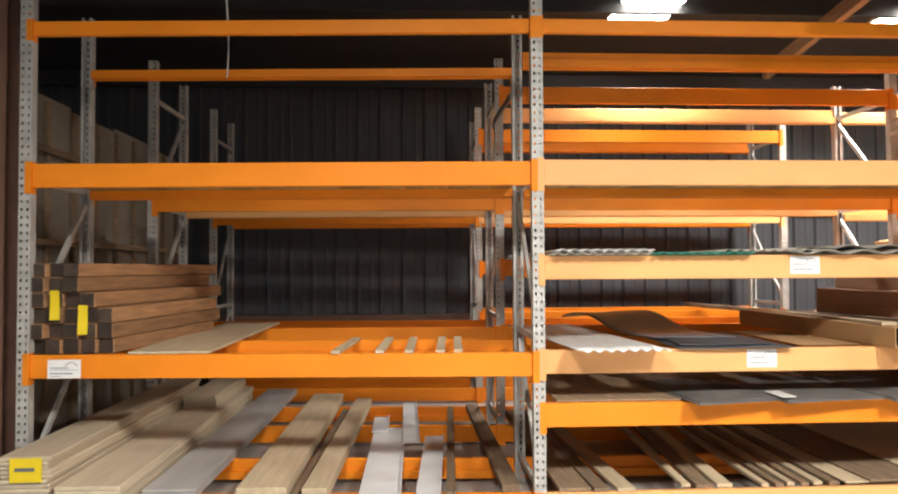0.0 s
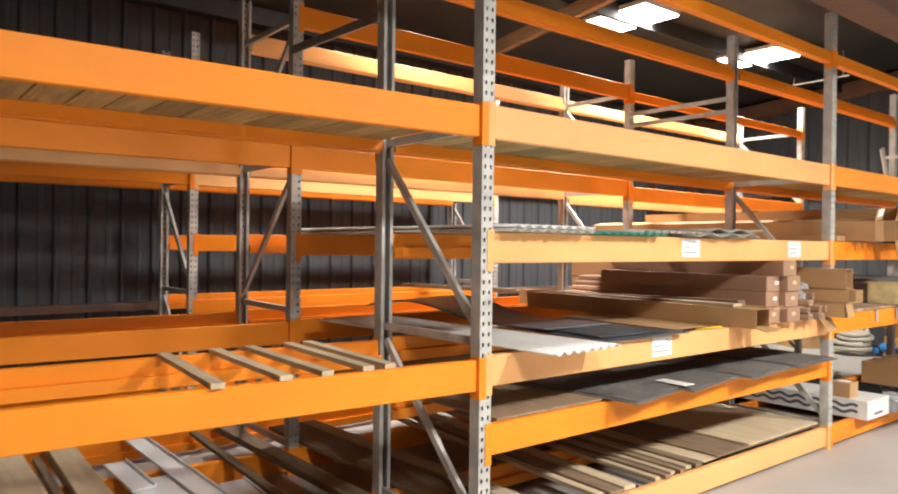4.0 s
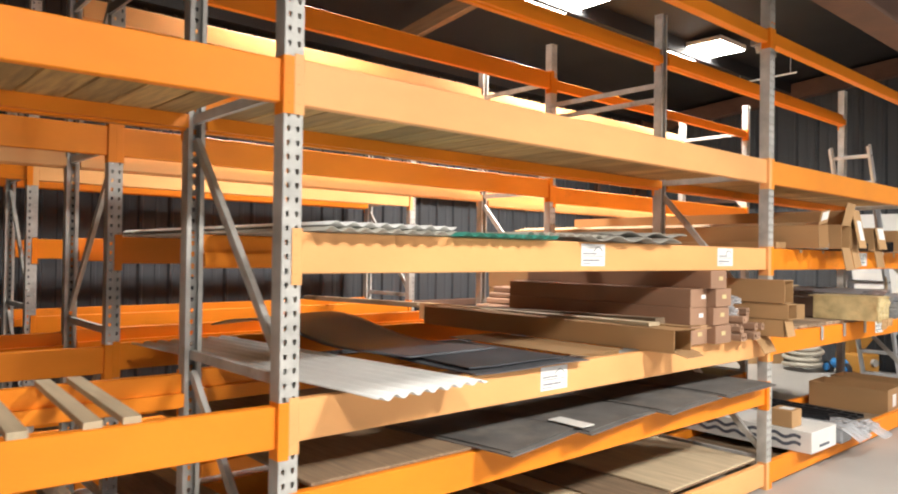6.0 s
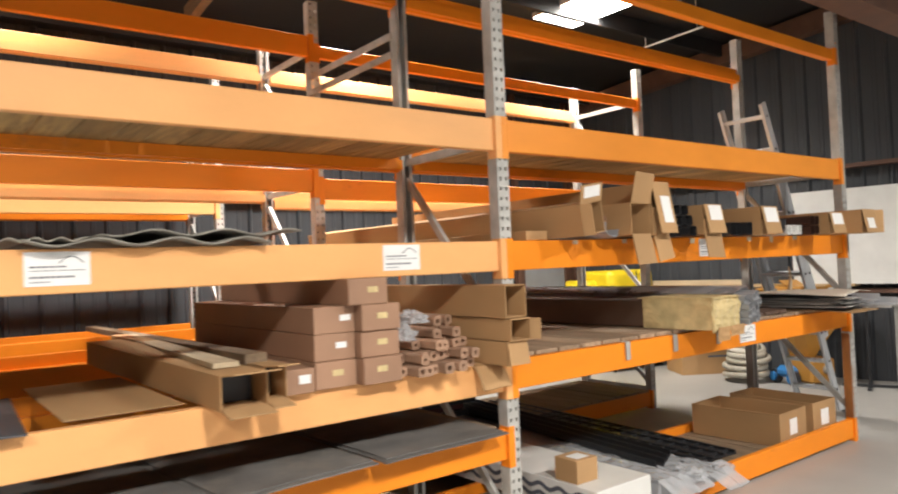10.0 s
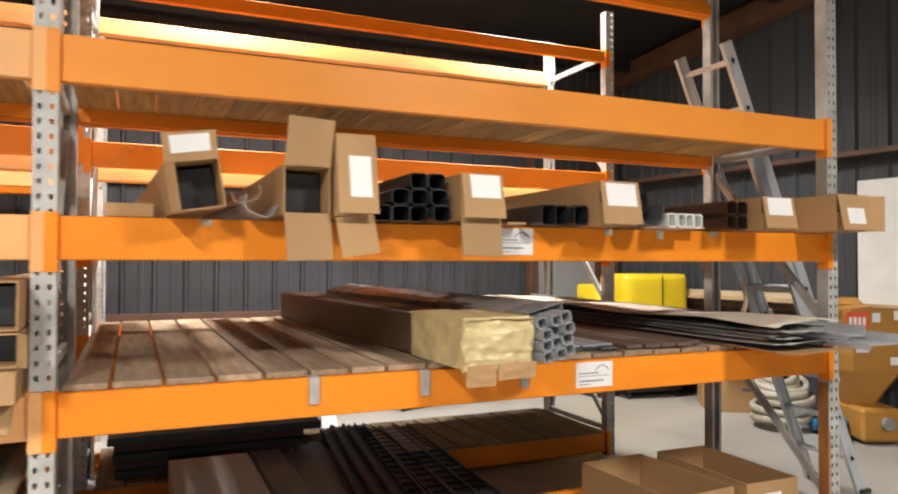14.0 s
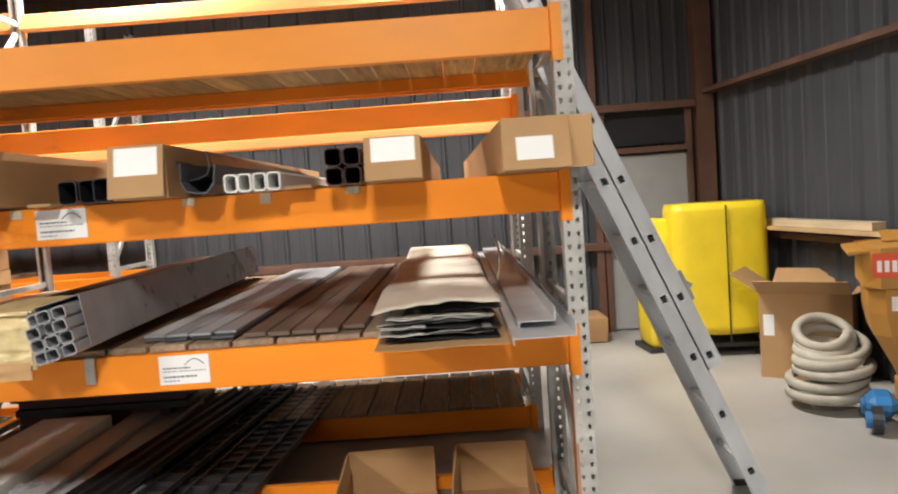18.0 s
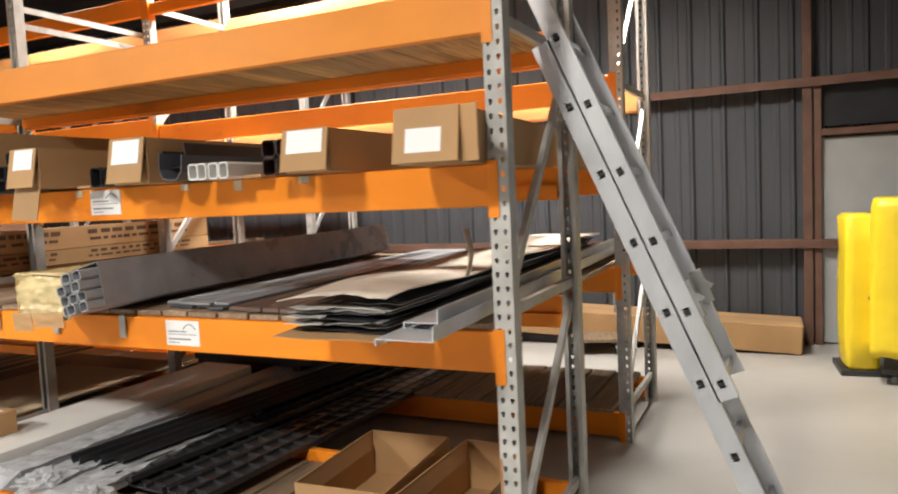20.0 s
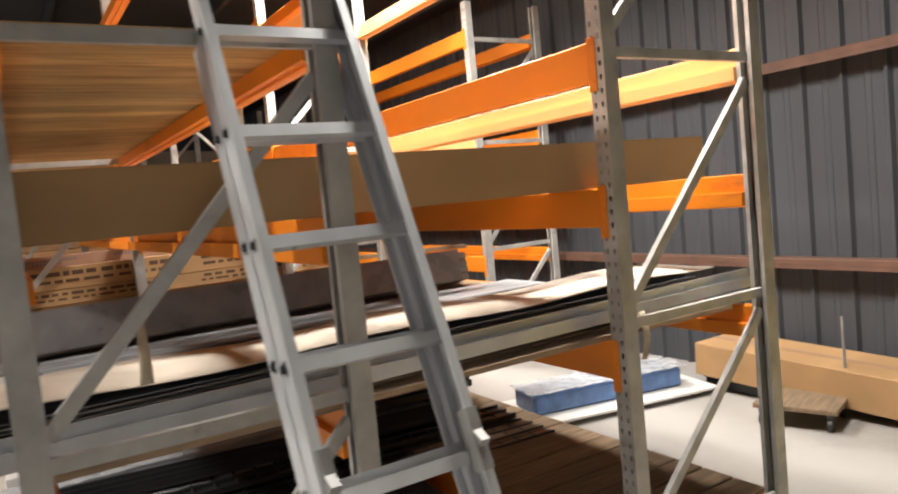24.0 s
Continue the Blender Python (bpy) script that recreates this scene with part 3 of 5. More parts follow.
def board(x0, x1, y0, y1, z0, z1, mat, label, rz=0.0, cat="board", group="stacked boards", name="board"):
    cx, w = (x0 + x1) / 2, (x1 - x0) / 2
    bm = bmesh.new()
    slab(bm, -w, w, 0, y1 - y0, 0, z1 - z0, 0.003)
    ob = part(name, bm, mat)
    ob.matrix_basis = pose(cx, y0, z0, 0, 0, rz)
    return tagged(ob, label, cat, group)


r = random.Random(21)
BEIGE = material("beige_board", (0.52, 0.44, 0.32), 0.75, 0, 0.1, 3, 0.1, 40, (5, 0.5, 5), per_object=0.1)
for k in range(14):
    board(-2.29, -2.01 + r.uniform(-0.012, 0.012), 4.42 + r.uniform(0, 0.03), 7.4, TL + 0.002 + k * 0.026, TL + 0.026 + k * 0.026, BEIGE, "beige composite board in a tall stack on the bottom beams")
for k in range(7):
    board(-1.99, -1.62 + r.uniform(-0.01, 0.01), 4.44 + r.uniform(0, 0.04), 8.0, TL + 0.002 + k * 0.026, TL + 0.026 + k * 0.026, BEIGE, "beige composite board in a stepped stack on the bottom beams")
for k in range(7, 11):
    board(-1.99, -1.70 + r.uniform(-0.01, 0.01), 6.80 + r.uniform(0, 0.03), 8.0, TL + 0.002 + k * 0.026, TL + 0.026 + k * 0.026, BEIGE, "short beige composite board on top of a stepped stack")
GREYB = material("grey_board", (0.38, 0.37, 0.36), 0.6, 0, 0.1, 3, 0.1, 40, (5, 0.5, 5), per_object=0.1)
for k in range(3):
    board(-1.60, -1.27, 4.70 + r.uniform(0, 0.05), 8.5, TL + 0.002 + k * 0.022, TL + 0.022 + k * 0.022, GREYB, "smooth grey board in a low stack on the bottom beams", -0.6)
for k in range(3):
    board(-1.02 + 0.01 * k, -0.69, 4.66, 8.0, TL + 0.002 + k * 0.03, TL + 0.031 + k * 0.03, PALEPINE, "pale wooden plank lying across the bottom beams", -0.6)
board(-0.675, -0.625, 4.66, 7.4, TL + 0.002, TL + 0.04, OLDWOOD, "dark narrow wooden batten across the bottom beams", -1.6)
for k in range(2):
    board(-0.60, -0.44, 4.66, 7.75, TL + 0.002 + k * 0.04, TL + 0.04 + k * 0.04, PALEPINE, "pale wooden plank lying across the bottom beams", -1.9)
TRIM = material("white_trim", (0.76, 0.78, 0.80), 0.4, 0.1, 0.08, 4, 0.03)
for x, w, y0, z, a, ln in ((-0.12, 0.27, 4.62, 0.0, -0.3, 2.0), (-0.19, 0.14, 6.4, 0.02, 0.5, 0.6), (0.18, 0.16, 4.62, 0.0, -3.4, 1.66), (0.08, 0.14, 6.0, 0.02, 0.5, 1.72)):
    bm = bmesh.new()
    slab(bm, -w / 2, w / 2, 0, ln, 0, 0.014, 0.002)
    slab(bm, w / 2 - 0.012, w / 2, 0, ln, 0.0, 0.03, 0.002)
    ob = part("metal_trim", bm, TRIM)
    ob.matrix_basis = pose(x, y0, TL + 0.002 + z, 0, 0, a)
    tagged(ob, "white coated metal trim strip on the bottom beams", "trim", "metal trims")
board(0.30, 0.36, 4.7, 7.5, TL + 0.002, TL + 0.03, OLDWOOD, "weathered plank lying across the bottom beams", -3)
board(0.66, 0.78, 4.75, 7.5, TL + 0.002, TL + 0.05, OLDWOOD, "rough wooden plank lying across the bottom beams", 0.5)
# yellow price card on the board stack
bm = bmesh.new()
slab(bm, -2.22, -2.04, 4.408, 4.414, TL + 0.222, TL + 0.36, 0.001)
slab(bm, -2.19, -2.08, 4.406, 4.408, TL + 0.285, TL + 0.305, mi=1)
tagged(part("price_card", bm, [YELLOW, INK]), "yellow card with a dark line of writing", "card")


# ---- label stickers on the beams ----
def sticker(beam, x, y, z, w=0.2, h=0.115):
    bm = bmesh.new()
    slab(bm, x - w / 2, x + w / 2, y - 0.002, y - 0.0008, z - h / 2, z + h / 2)
    st = part("label_sticker", bm, WHITE, beam, "white printed paper label")
    bm = bmesh.new()
    yy = (y - 0.0032, y - 0.0021)
    rr = random.Random(int(x * 100))
    for u0, u1, v, hh in ((-0.42, 0.12, 0.06, 0.05), (-0.42, 0.42, -0.05, 0.025), (-0.42, 0.25, -0.24, 0.06), (-0.42, -0.1, -0.38, 0.03)):
        u = u0
        while u < u1:
            e = min(u1, u + rr.uniform(0.03, 0.09))
            slab(bm, x + w * u, x + w * e, *yy, z + h * (v - hh / 2), z + h * (v + hh / 2))
            u = e + 0.018
    pts = [(x + w * (0.02 + 0.38 * k / 10), z + h * (0.16 + 0.2 * math.sin(math.pi * k / 10))) for k in range(11)]
    for (xa, za), (xb, zb) in zip(pts, pts[1:]):
        bar(bm, (xa, y - 0.0026, za), (xb, y - 0.0026, zb), 0.001, h * 0.03, up=(0, 0, 1))
    part("print", bm, INK, st)


for k, a, z, x in ((0, 0, LB, -2.06), (0, 1, L2, 2.66), (0, 1, L2, 4.05), (0, 1, L1, 2.36), (0, 2, L2, 6.475), (0, 2, L1, 6.90)):
    sticker(FRONT[(k, a, round(z, 2))], x, 4.711, z + 0.085)


# ---- cartons ----
def carton(x0, x1, y0, y1, z0, z1, label, rz=0.0, closed=False, flaps=(), paper=None, mat=CARD, cat="box", name="cardboard_carton", group="long cartons", t=0.005, inside=None):
    """A long carton; its front end is at y0. flaps: (side, angle, length). paper: (u0, u1, v0, v1) on the closed end or ("flap", k)."""
    w, h, l = x1 - x0, z1 - z0, y1 - y0
    c = thing(name, ((x0 + x1) / 2, y0, z0), label, cat, group, rz=rz)
    for nm, e in (("base", (-w / 2, w / 2, 0, l, 0, t)), ("lid", (-w / 2, w / 2, 0, l, h - t, h)), ("side", (-w / 2, -w / 2 + t, 0, l, t, h - t)), ("side", (w / 2 - t, w / 2, 0, l, t, h - t)), ("back_end", (-w / 2 + t, w / 2 - t, l - t, l, t, h - t))):
        part(nm, box(*e), mat, c)
    # black block set back behind the front end
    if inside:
        part("packed_profile", box(-w / 2 + t + 0.004, w / 2 - t - 0.004, 0.13, l - 0.05, t + 0.001, h - t - 0.012, 0.004), inside, c, "black block set back inside the carton")
    if closed:
        e = part("end_flap", box(-w / 2 - 0.001, w / 2 + 0.001, -0.008, -0.001, 0.0, h + 0.001, 0.001), mat, c)
        e.matrix_basis = pose(0, -0.002, h, -11) @ pose(0, 0, -h)
        bm = bmesh.new()
        slab(bm, -w / 2 + 0.004, w / 2 - 0.006, -0.003, 0.001, 0.004, h * 0.52)
        part("inner_flap", bm, mat, c)
        if paper:
            u0, u1, v0, v1 = paper
            part("paper_label", box(-w / 2 + u0 * w, -w / 2 + u1 * w, -0.0105, -0.0085, v0 * h, v1 * h), WHITE, e, "white paper label")
    for side, ang, ln, *twist in flaps:
        bm = bmesh.new()
        if side in ("up", "down"):
            slab(bm, -w / 2 + 0.002, w / 2 - 0.002, -ln, 0, -t / 2, t / 2)
            m = pose(0, -0.002, h - t / 2 if side == "up" else t / 2, -ang if side == "up" else ang)
        else:
            s = -1 if side == "left" else 1
            slab(bm, -t / 2, t / 2, -ln, 0, 0.002, h - 0.002)
            m = pose(s * (w / 2 - t / 2), -0.002, 0, 0, 0, s * ang)
        f = part("flap", bm, mat, c)
        f.matrix_basis = m @ pose(0, 0, 0, 0, 0, twist[0]) if twist else m
        if paper and paper[0] == side:
            bm = bmesh.new()
            slab(bm, -w * 0.36, w * 0.36, -ln * 0.9, -ln * 0.3, -t / 2 - 0.003, -t / 2 - 0.0005)
            slab(bm, -w * 0.36, w * 0.36, -ln * 0.9, -ln * 0.3, t / 2 + 0.0005, t / 2 + 0.003)
            part("paper_label", bm, WHITE, f, "white paper label")
    return c


Z2 = T2 + 0.002
LC = "long brown carton, "
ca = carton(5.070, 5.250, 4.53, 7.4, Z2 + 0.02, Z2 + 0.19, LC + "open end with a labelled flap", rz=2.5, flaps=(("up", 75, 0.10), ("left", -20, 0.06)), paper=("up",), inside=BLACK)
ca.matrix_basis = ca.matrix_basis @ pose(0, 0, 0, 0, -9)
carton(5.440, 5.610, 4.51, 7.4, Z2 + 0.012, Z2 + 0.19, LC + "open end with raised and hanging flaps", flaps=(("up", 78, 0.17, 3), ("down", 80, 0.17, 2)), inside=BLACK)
carton(5.625, 5.775, 4.51, 7.2, Z2 + 0.01, Z2 + 0.31, LC + "closed end with a tall white label", closed=True, paper=(0.3, 0.85, 0.2, 0.72), flaps=(("down", 82, 0.15, 8),))
carton(6.130, 6.310, 4.51, 7.4, Z2 + 0.01, Z2 + 0.19, LC + "closed end with a white label", closed=True, paper=(0.2, 0.92, 0.45, 0.97), flaps=(("down", 80, 0.15, -2),))
carton(6.785, 6.985, 4.51, 7.4, Z2, Z2 + 0.19, LC + "closed end with a white label", closed=True, paper=(0.12, 0.9, 0.42, 0.95))
carton(7.705, 7.905, 4.49, 7.3, Z2, Z2 + 0.155, LC + "closed end with a white label", closed=True, paper=(0.12, 0.9, 0.42, 0.97))
g = carton(8.190, 8.425, 4.47, 7.45, Z2, Z2 + 0.185, LC + "wide carton with a torn labelled end", rz=2.0, closed=True, paper=(0.2, 0.75, 0.18, 0.62), flaps=(("right", 60, 0.09),))


def lettering(words, size, at, mat, parent, depth=0.0006):
    """Raised print in the built-in font, standing on the face that looks to the aisle."""
    cu = bpy.data.curves.new("lettering", "FONT")
    cu.body, cu.size, cu.extrude, cu.align_x = words, size, depth, "CENTER"
    tmp = new("lettering_curve", cu)
    bpy.context.view_layer.update()
    me = bpy.data.meshes.new_from_object(tmp.evaluated_get(bpy.context.evaluated_depsgraph_get()))
    bpy.data.objects.remove(tmp)
    me.materials.clear()
    me.materials.append(mat)
    ob = new("lettering", me)
    ob.parent = parent
    ob.matrix_basis = pose(*at, 90)
    return ob


FADED = material("faded_red_print", (0.45, 0.12, 0.05), 0.8, 0, 0.1, 20, 0.02)
lettering("FRAGILE", 0.036, (0.0, -0.0105, 0.148), FADED, g)


# ---- tubes and profiles ----
def square_tube(x, z, w, h, y0, y1, mat, name, label, cat, group, wall=0.003, rz=0.0, roll=0.0):
    bm = bmesh.new()
    c = 0.18 * min(w, h)
    def ring(hw, hh, cc, y):
        pts = [(-hw + cc, -hh), (hw - cc, -hh), (hw, -hh + cc), (hw, hh - cc), (hw - cc, hh), (-hw + cc, hh), (-hw, hh - cc), (-hw, -hh + cc)]
        return [bm.verts.new((u, y, v + h / 2)) for u, v in pts]
    l = y1 - y0
    o0, o1 = ring(w / 2, h / 2, c, 0), ring(w / 2, h / 2, c, l)
    i0, i1 = ring(w / 2 - wall, h / 2 - wall, c * 0.8, 0), ring(w / 2 - wall, h / 2 - wall, c * 0.8, l)
    for k in range(8):
        j = (k + 1) % 8
        bm.faces.new((o0[k], o0[j], o1[j], o1[k]))
        bm.faces.new((i0[j], i0[k], i1[k], i1[j]))
        bm.faces.new((o0[j], o0[k], i0[k], i0[j]))
        bm.faces.new((o1[k], o1[j], i1[j], i1[k]))
    ob = part(name, bm, mat)
    ob.matrix_basis = pose(x, y0, z, 0, roll, rz)
    return tagged(ob, label, cat, group)


r = random.Random(5)
for col, n in ((0, 1), (1, 2), (2, 3), (3, 3)):
    for k in range(n):
        square_tube(5.832 + col * 0.078, Z2 + k * 0.066, 0.074, 0.063, 4.57 + r.uniform(-0.03, 0.03), 7.4, BLACK, "downspout", "black square plastic downspout lying on the rack beams", "pipe", "black downspouts")
for k in range(3):
    square_tube(6.580 + k * 0.073, Z2, 0.070, 0.088, 4.57 + r.uniform(-0.02, 0.03), 7.4, BLACK, "downspout", "black square plastic downspout lying on the rack beams", "pipe", "black downspouts")
for k in range(4):
    square_tube(7.205 + k * 0.052, Z2, 0.05, 0.066, 4.53 + r.uniform(-0.01, 0.02), 6.6, WHITEP, "white_tube", "white square plastic tube lying on the rack beams", "pipe", "white tubes", 0.005)
DKBROWN = material("dark_brown_plastic", (0.045, 0.022, 0.016), 0.4, 0, 0.15, 6, 0.03)
for i in range(2):
    for k in range(2):
        square_tube(7.580 + i * 0.068, Z2 + k * 0.07, 0.064, 0.066, 4.55, 7.3, DKBROWN, "downspout", "dark brown square downspout lying on the rack beams", "pipe", "brown downspouts")


def gutter(x, z, w, h, y0, y1, mat, label, rz=0.0, roll=0.0, t=0.004):
    """A half-round gutter profile."""
    bm = bmesh.new()
    prof = [(-w / 2, h), (-w / 2 * 0.95, h * 0.35), (-w / 2 * 0.6, 0.05 * h), (0, 0), (w / 2 * 0.6, 0.05 * h), (w / 2 * 0.95, h * 0.35), (w / 2, h)]
    rings = []
    for y in (0, y1 - y0):
        o = [bm.verts.new((u, y, v)) for u, v in prof]
        i = [bm.verts.new((u * (1 - 2 * t / w), y, v + (t if v < h else 0))) for u, v in prof]
        rings.append((o, i))
    (o0, i0), (o1, i1) = rings
    for k in range(6):
        bm.faces.new((o0[k], o0[k + 1], o1[k + 1], o1[k]))
        bm.faces.new((i0[k + 1], i0[k], i1[k], i1[k + 1]))
        bm.faces.new((o0[k + 1], o0[k], i0[k], i0[k + 1]))
        bm.faces.new((o1[k], o1[k + 1], i1[k + 1], i1[k]))
    for k in (0, 6):
        bm.faces.new((o0[k], i0[k], i1[k], o1[k]))
    ob = part("gutter", bm, mat)
    ob.matrix_basis = pose(x, y0, z, 0, roll, rz)
    return tagged(ob, label, "gutter", "gutter profiles")


gutter(7.080, Z2 + 0.004, 0.13, 0.11, 4.53, 7.2, RUBBER, "dark grey gutter profile lying on the rack beams", 0, 6)
gutter(7.070, Z2 + 0.06, 0.12, 0.09, 4.59, 7.2, BLACK, "black gutter profile nested in another", 3, -14)
gutter(5.360, Z2 + 0.01, 0.12, 0.06, 4.59, 7.2, GREYP, "grey gutter profile lying on the rack beams", 2, 20)
gutter(5.340, Z2 + 0.06, 0.11, 0.05, 4.63, 7.0, KRAFT, "brown gutter profile lying on another", 5, -18)
for x, w, a in ((6.40, 0.09, 4), (7.38, 0.10, -5)):
    plank(x, x + w, 4.62, 7.0, Z2, Z2 + 0.012, CARD, "cardboard_strip", "flat strip of brown cardboard on the rack beams", "cardboard", "cardboard strips")
plank(4.86, 5.02, 4.74, 7.3, Z2, Z2 + 0.05, CARD, "cardboard_strip", "flat folded brown cardboard on the rack beams", "cardboard", "cardboard strips")

# ---- third bay, waist level ----
Z1 = T1 + 0.03
WRAP = material("yellowed_wrap", (0.60, 0.48, 0.25), 0.35, 0, 0.2, 12, 0.6, 18)
# shaded copy of the brown wrap: the shade under the shelf is in its colour
SHADEDKRAFT = material("shaded_brown_wrap", (0.11, 0.065, 0.045), 0.6, 0, 0.2, 3, 0.1, 25)


def crumple(u, v, k):
    """Creased height of slack paper: long folds and small dents."""
    f = noise.noise(Vector((u * 5, v * 16, k))) + 0.6 * noise.noise(Vector((u * 19, v * 30, k + 4)))
    return 0.016 * f - 0.02 * abs(noise.noise(Vector((u * 4, v * 22, k + 9))))


def wrapped_bundle():
    c = thing("wrapped_bundle", (6.285, 4.47, Z1), "long bundle of brown profiles with a taped yellowish paper end", "bundle", rz=3.2)
    part("body", box(-0.15, 0.15, 0.04, 2.95, 0, 0.185, 0.01), SHADEDKRAFT, c, "brown wrapped length darkened for the shelf shade")
    bm = bmesh.new()
    sheet(bm, span(-0.162, 0.162, 30), span(-0.01, 0.205, 26), lambda u, v: 0.012 + crumple(u, v, 3), 0.01)
    for v in bm.verts:
        v.co = (v.co.x * (1 + 0.07 * noise.noise(Vector((0, v.co.y * 14, 2)))), -v.co.z + 0.02, v.co.y - 0.004)
    part("taped_end", bm, WRAP, c, "crumpled yellowish paper held by clear tape")
    bm = bmesh.new()
    sheet(bm, span(-0.16, 0.16, 18), span(0.0, 0.55, 26), lambda u, v: 0.198 + 0.35 * crumple(u, v, 1) - 0.05 * max(0, abs(u) - 0.12), 0.004)
    part("paper_top", bm, WRAP, c)
    for s_ in (-1, 1):
        bm = bmesh.new()
        sheet(bm, span(0.0, 0.5, 20), span(0.0, 0.2, 10), lambda u, v: 0.004 + 0.3 * crumple(u, v, 6 + s_), 0.003)
        for v in bm.verts:
            v.co = (s_ * (0.152 + v.co.z), v.co.x + 0.01, v.co.y)
        part("paper_side", bm, WRAP, c)
    for a0, a1, drop in ((-0.16, -0.03, 0.085), (-0.02, 0.16, 0.065)):
        bm = bmesh.new()
        sheet(bm, span(a0, a1, 10), span(0, drop, 8), lambda u, v: 0.01 + 0.7 * crumple(u, v, 12), 0.003)
        for v in bm.verts:
            v.co = (v.co.x, -0.012 - v.co.z, -v.co.y + 0.02)
        part("loose_flap", bm, CARD, c)


wrapped_bundle()
r = random.Random(9)
for i in range(3):
    for k in range(4):
        ca_, sa_ = math.cos(math.radians(14)), math.sin(math.radians(14))
        u, v = i * 0.052, k * 0.047
        square_tube(6.472 + u * ca_ - v * sa_ * 0.6 + 0.03, Z1 + 0.012 + v * ca_ + u * sa_, 0.05, 0.045, 4.45 + r.uniform(-0.02, 0.02), 7.35, GREYP, "grey_tube", "grey square downspout in a tied bundle", "pipe", "grey downspouts", 0.004, 3.0, -14)
SLEEVE = material("grey_sleeve_film", (0.27, 0.27, 0.285), 0.3, 0, 0.2, 6, 0.3, 14)
def sleeve_at(q):
    cs, sn = math.cos(math.radians(14)), math.sin(math.radians(14))
    x = 6.476 + q.x * cs - q.z * sn * 0.6 - 0.052 * q.y
    return Vector((x, 4.53 + q.y, Z1 + 0.012 + q.z * cs + q.x * sn))


bm = extruded([(-0.004, 0.0), (-0.007, 0.0), (-0.007, 0.203), (0.168, 0.203), (0.168, 0.0), (0.165, 0.0), (0.165, 0.200), (-0.004, 0.200)], 2.75, sleeve_at)
tagged(part("plastic_sleeve", bm, SLEEVE), "dull grey plastic sleeve drawn over the tied downspouts", "sleeve")
for i in range(4):
    for k in range(2):
        board(6.70 + i * 0.098, 6.79 + i * 0.098, 4.80 + r.uniform(-0.03, 0.04), 7.5, Z1 + 0.002 + k * 0.014, Z1 + 0.014 + k * 0.014, GREYP if k else RUBBER, "flat grey plastic profile lying on the planks", r.uniform(-0.3, 0.3), "profile", "flat profiles", "flat_profile")
BROWNP = material("brown_profile", (0.13, 0.085, 0.065), 0.5, 0, 0.15, 4, 0.05)
for i in range(5):
    board(7.13 + i * 0.098, 7.22 + i * 0.098, 4.76 + r.uniform(-0.03, 0.05), 7.5, Z1 + 0.002, Z1 + 0.022, BROWNP, "flat brown plastic profile lying on the planks", r.uniform(-0.3, 0.3), "profile", "flat profiles", "flat_profile")


PAPER = material("tan_paper", (0.56, 0.50, 0.42), 0.6, 0, 0.16, 4, 0.25, 14, stain=(0.22, 0.19, 0.16), stain_at=0.6)


PALESHEET = material("pale_sheet", (0.50, 0.48, 0.45), 0.5, 0, 0.2, 5, 0.2, 20)


def folded_sheets():
    c = thing("folded_sheets", (7.93, 4.44, Z1), "pile of folded dark sheets under a curled tan paper", "sheet pile", rz=1.2)
    rr = random.Random(12)
    tones = (BLACK, RUBBER, PALESHEET, DARKSTEEL, BLACK, PALESHEET, RUBBER, DARKSTEEL, PALESHEET, RUBBER)
    for k, tone in enumerate(tones):
        ph = rr.uniform(0, 6)
        bm = bmesh.new()
        w = 0.195 + rr.uniform(-0.03, 0.03)
        off = rr.uniform(-0.02, 0.02)
        sheet(bm, span(-w + off, w + off, 22), span(rr.uniform(-0.01, 0.07), 3.3 - rr.uniform(0, 0.2), 26), lambda u, v, k=k, ph=ph: 0.008 + k * 0.0095 + (0.006 * math.sin(u * 11 + ph) + 0.008 * noise.noise(Vector((u * 14, ph, v * 2)))) * max(0.15, 1 - v * 0.5), 0.003)
        part("sheet", bm, tone, c)
        if k % 3 == 2:
            bm = bmesh.new()
            sheet(bm, span(-w + off, -w + off + 0.16, 8), span(-0.03, 0.5, 10), lambda u, v, k=k, ph=ph: 0.013 + k * 0.0095 + 0.008 * noise.noise(Vector((u * 18, ph, v * 9))), 0.002)
            part("turned_corner", bm, PALESHEET, c, "pale turned-over sheet corner")
    bm = bmesh.new()
    sheet(bm, span(-0.235, 0.215, 26), span(-0.03, 3.35, 40), lambda u, v: 0.122 + 0.022 * math.cos(u * 6) * max(0.1, 1 - v * 0.4) + 0.010 * math.sin(v * 5 + u * 3) + 0.012 * noise.noise(Vector((u * 10, v * 4, 3))) * max(0.25, 1 - v), 0.003)
    for v in bm.verts:
        if v.co.y < 0.05:
            v.co.y += 0.03 * noise.noise(Vector((v.co.x * 16, 0, 5)))
    part("paper_cover", bm, PAPER, c, "curled tan paper cover", True)
    bm = bmesh.new()
    sheet(bm, span(-0.23, 0.24, 10), span(-0.08, 3.2, 12), lambda u, v: 0.004 + 0.002 * math.sin(u * 20) - 0.12 * max(0, -v), 0.003)
    part("base_card", bm, CARD, c)


folded_sheets()


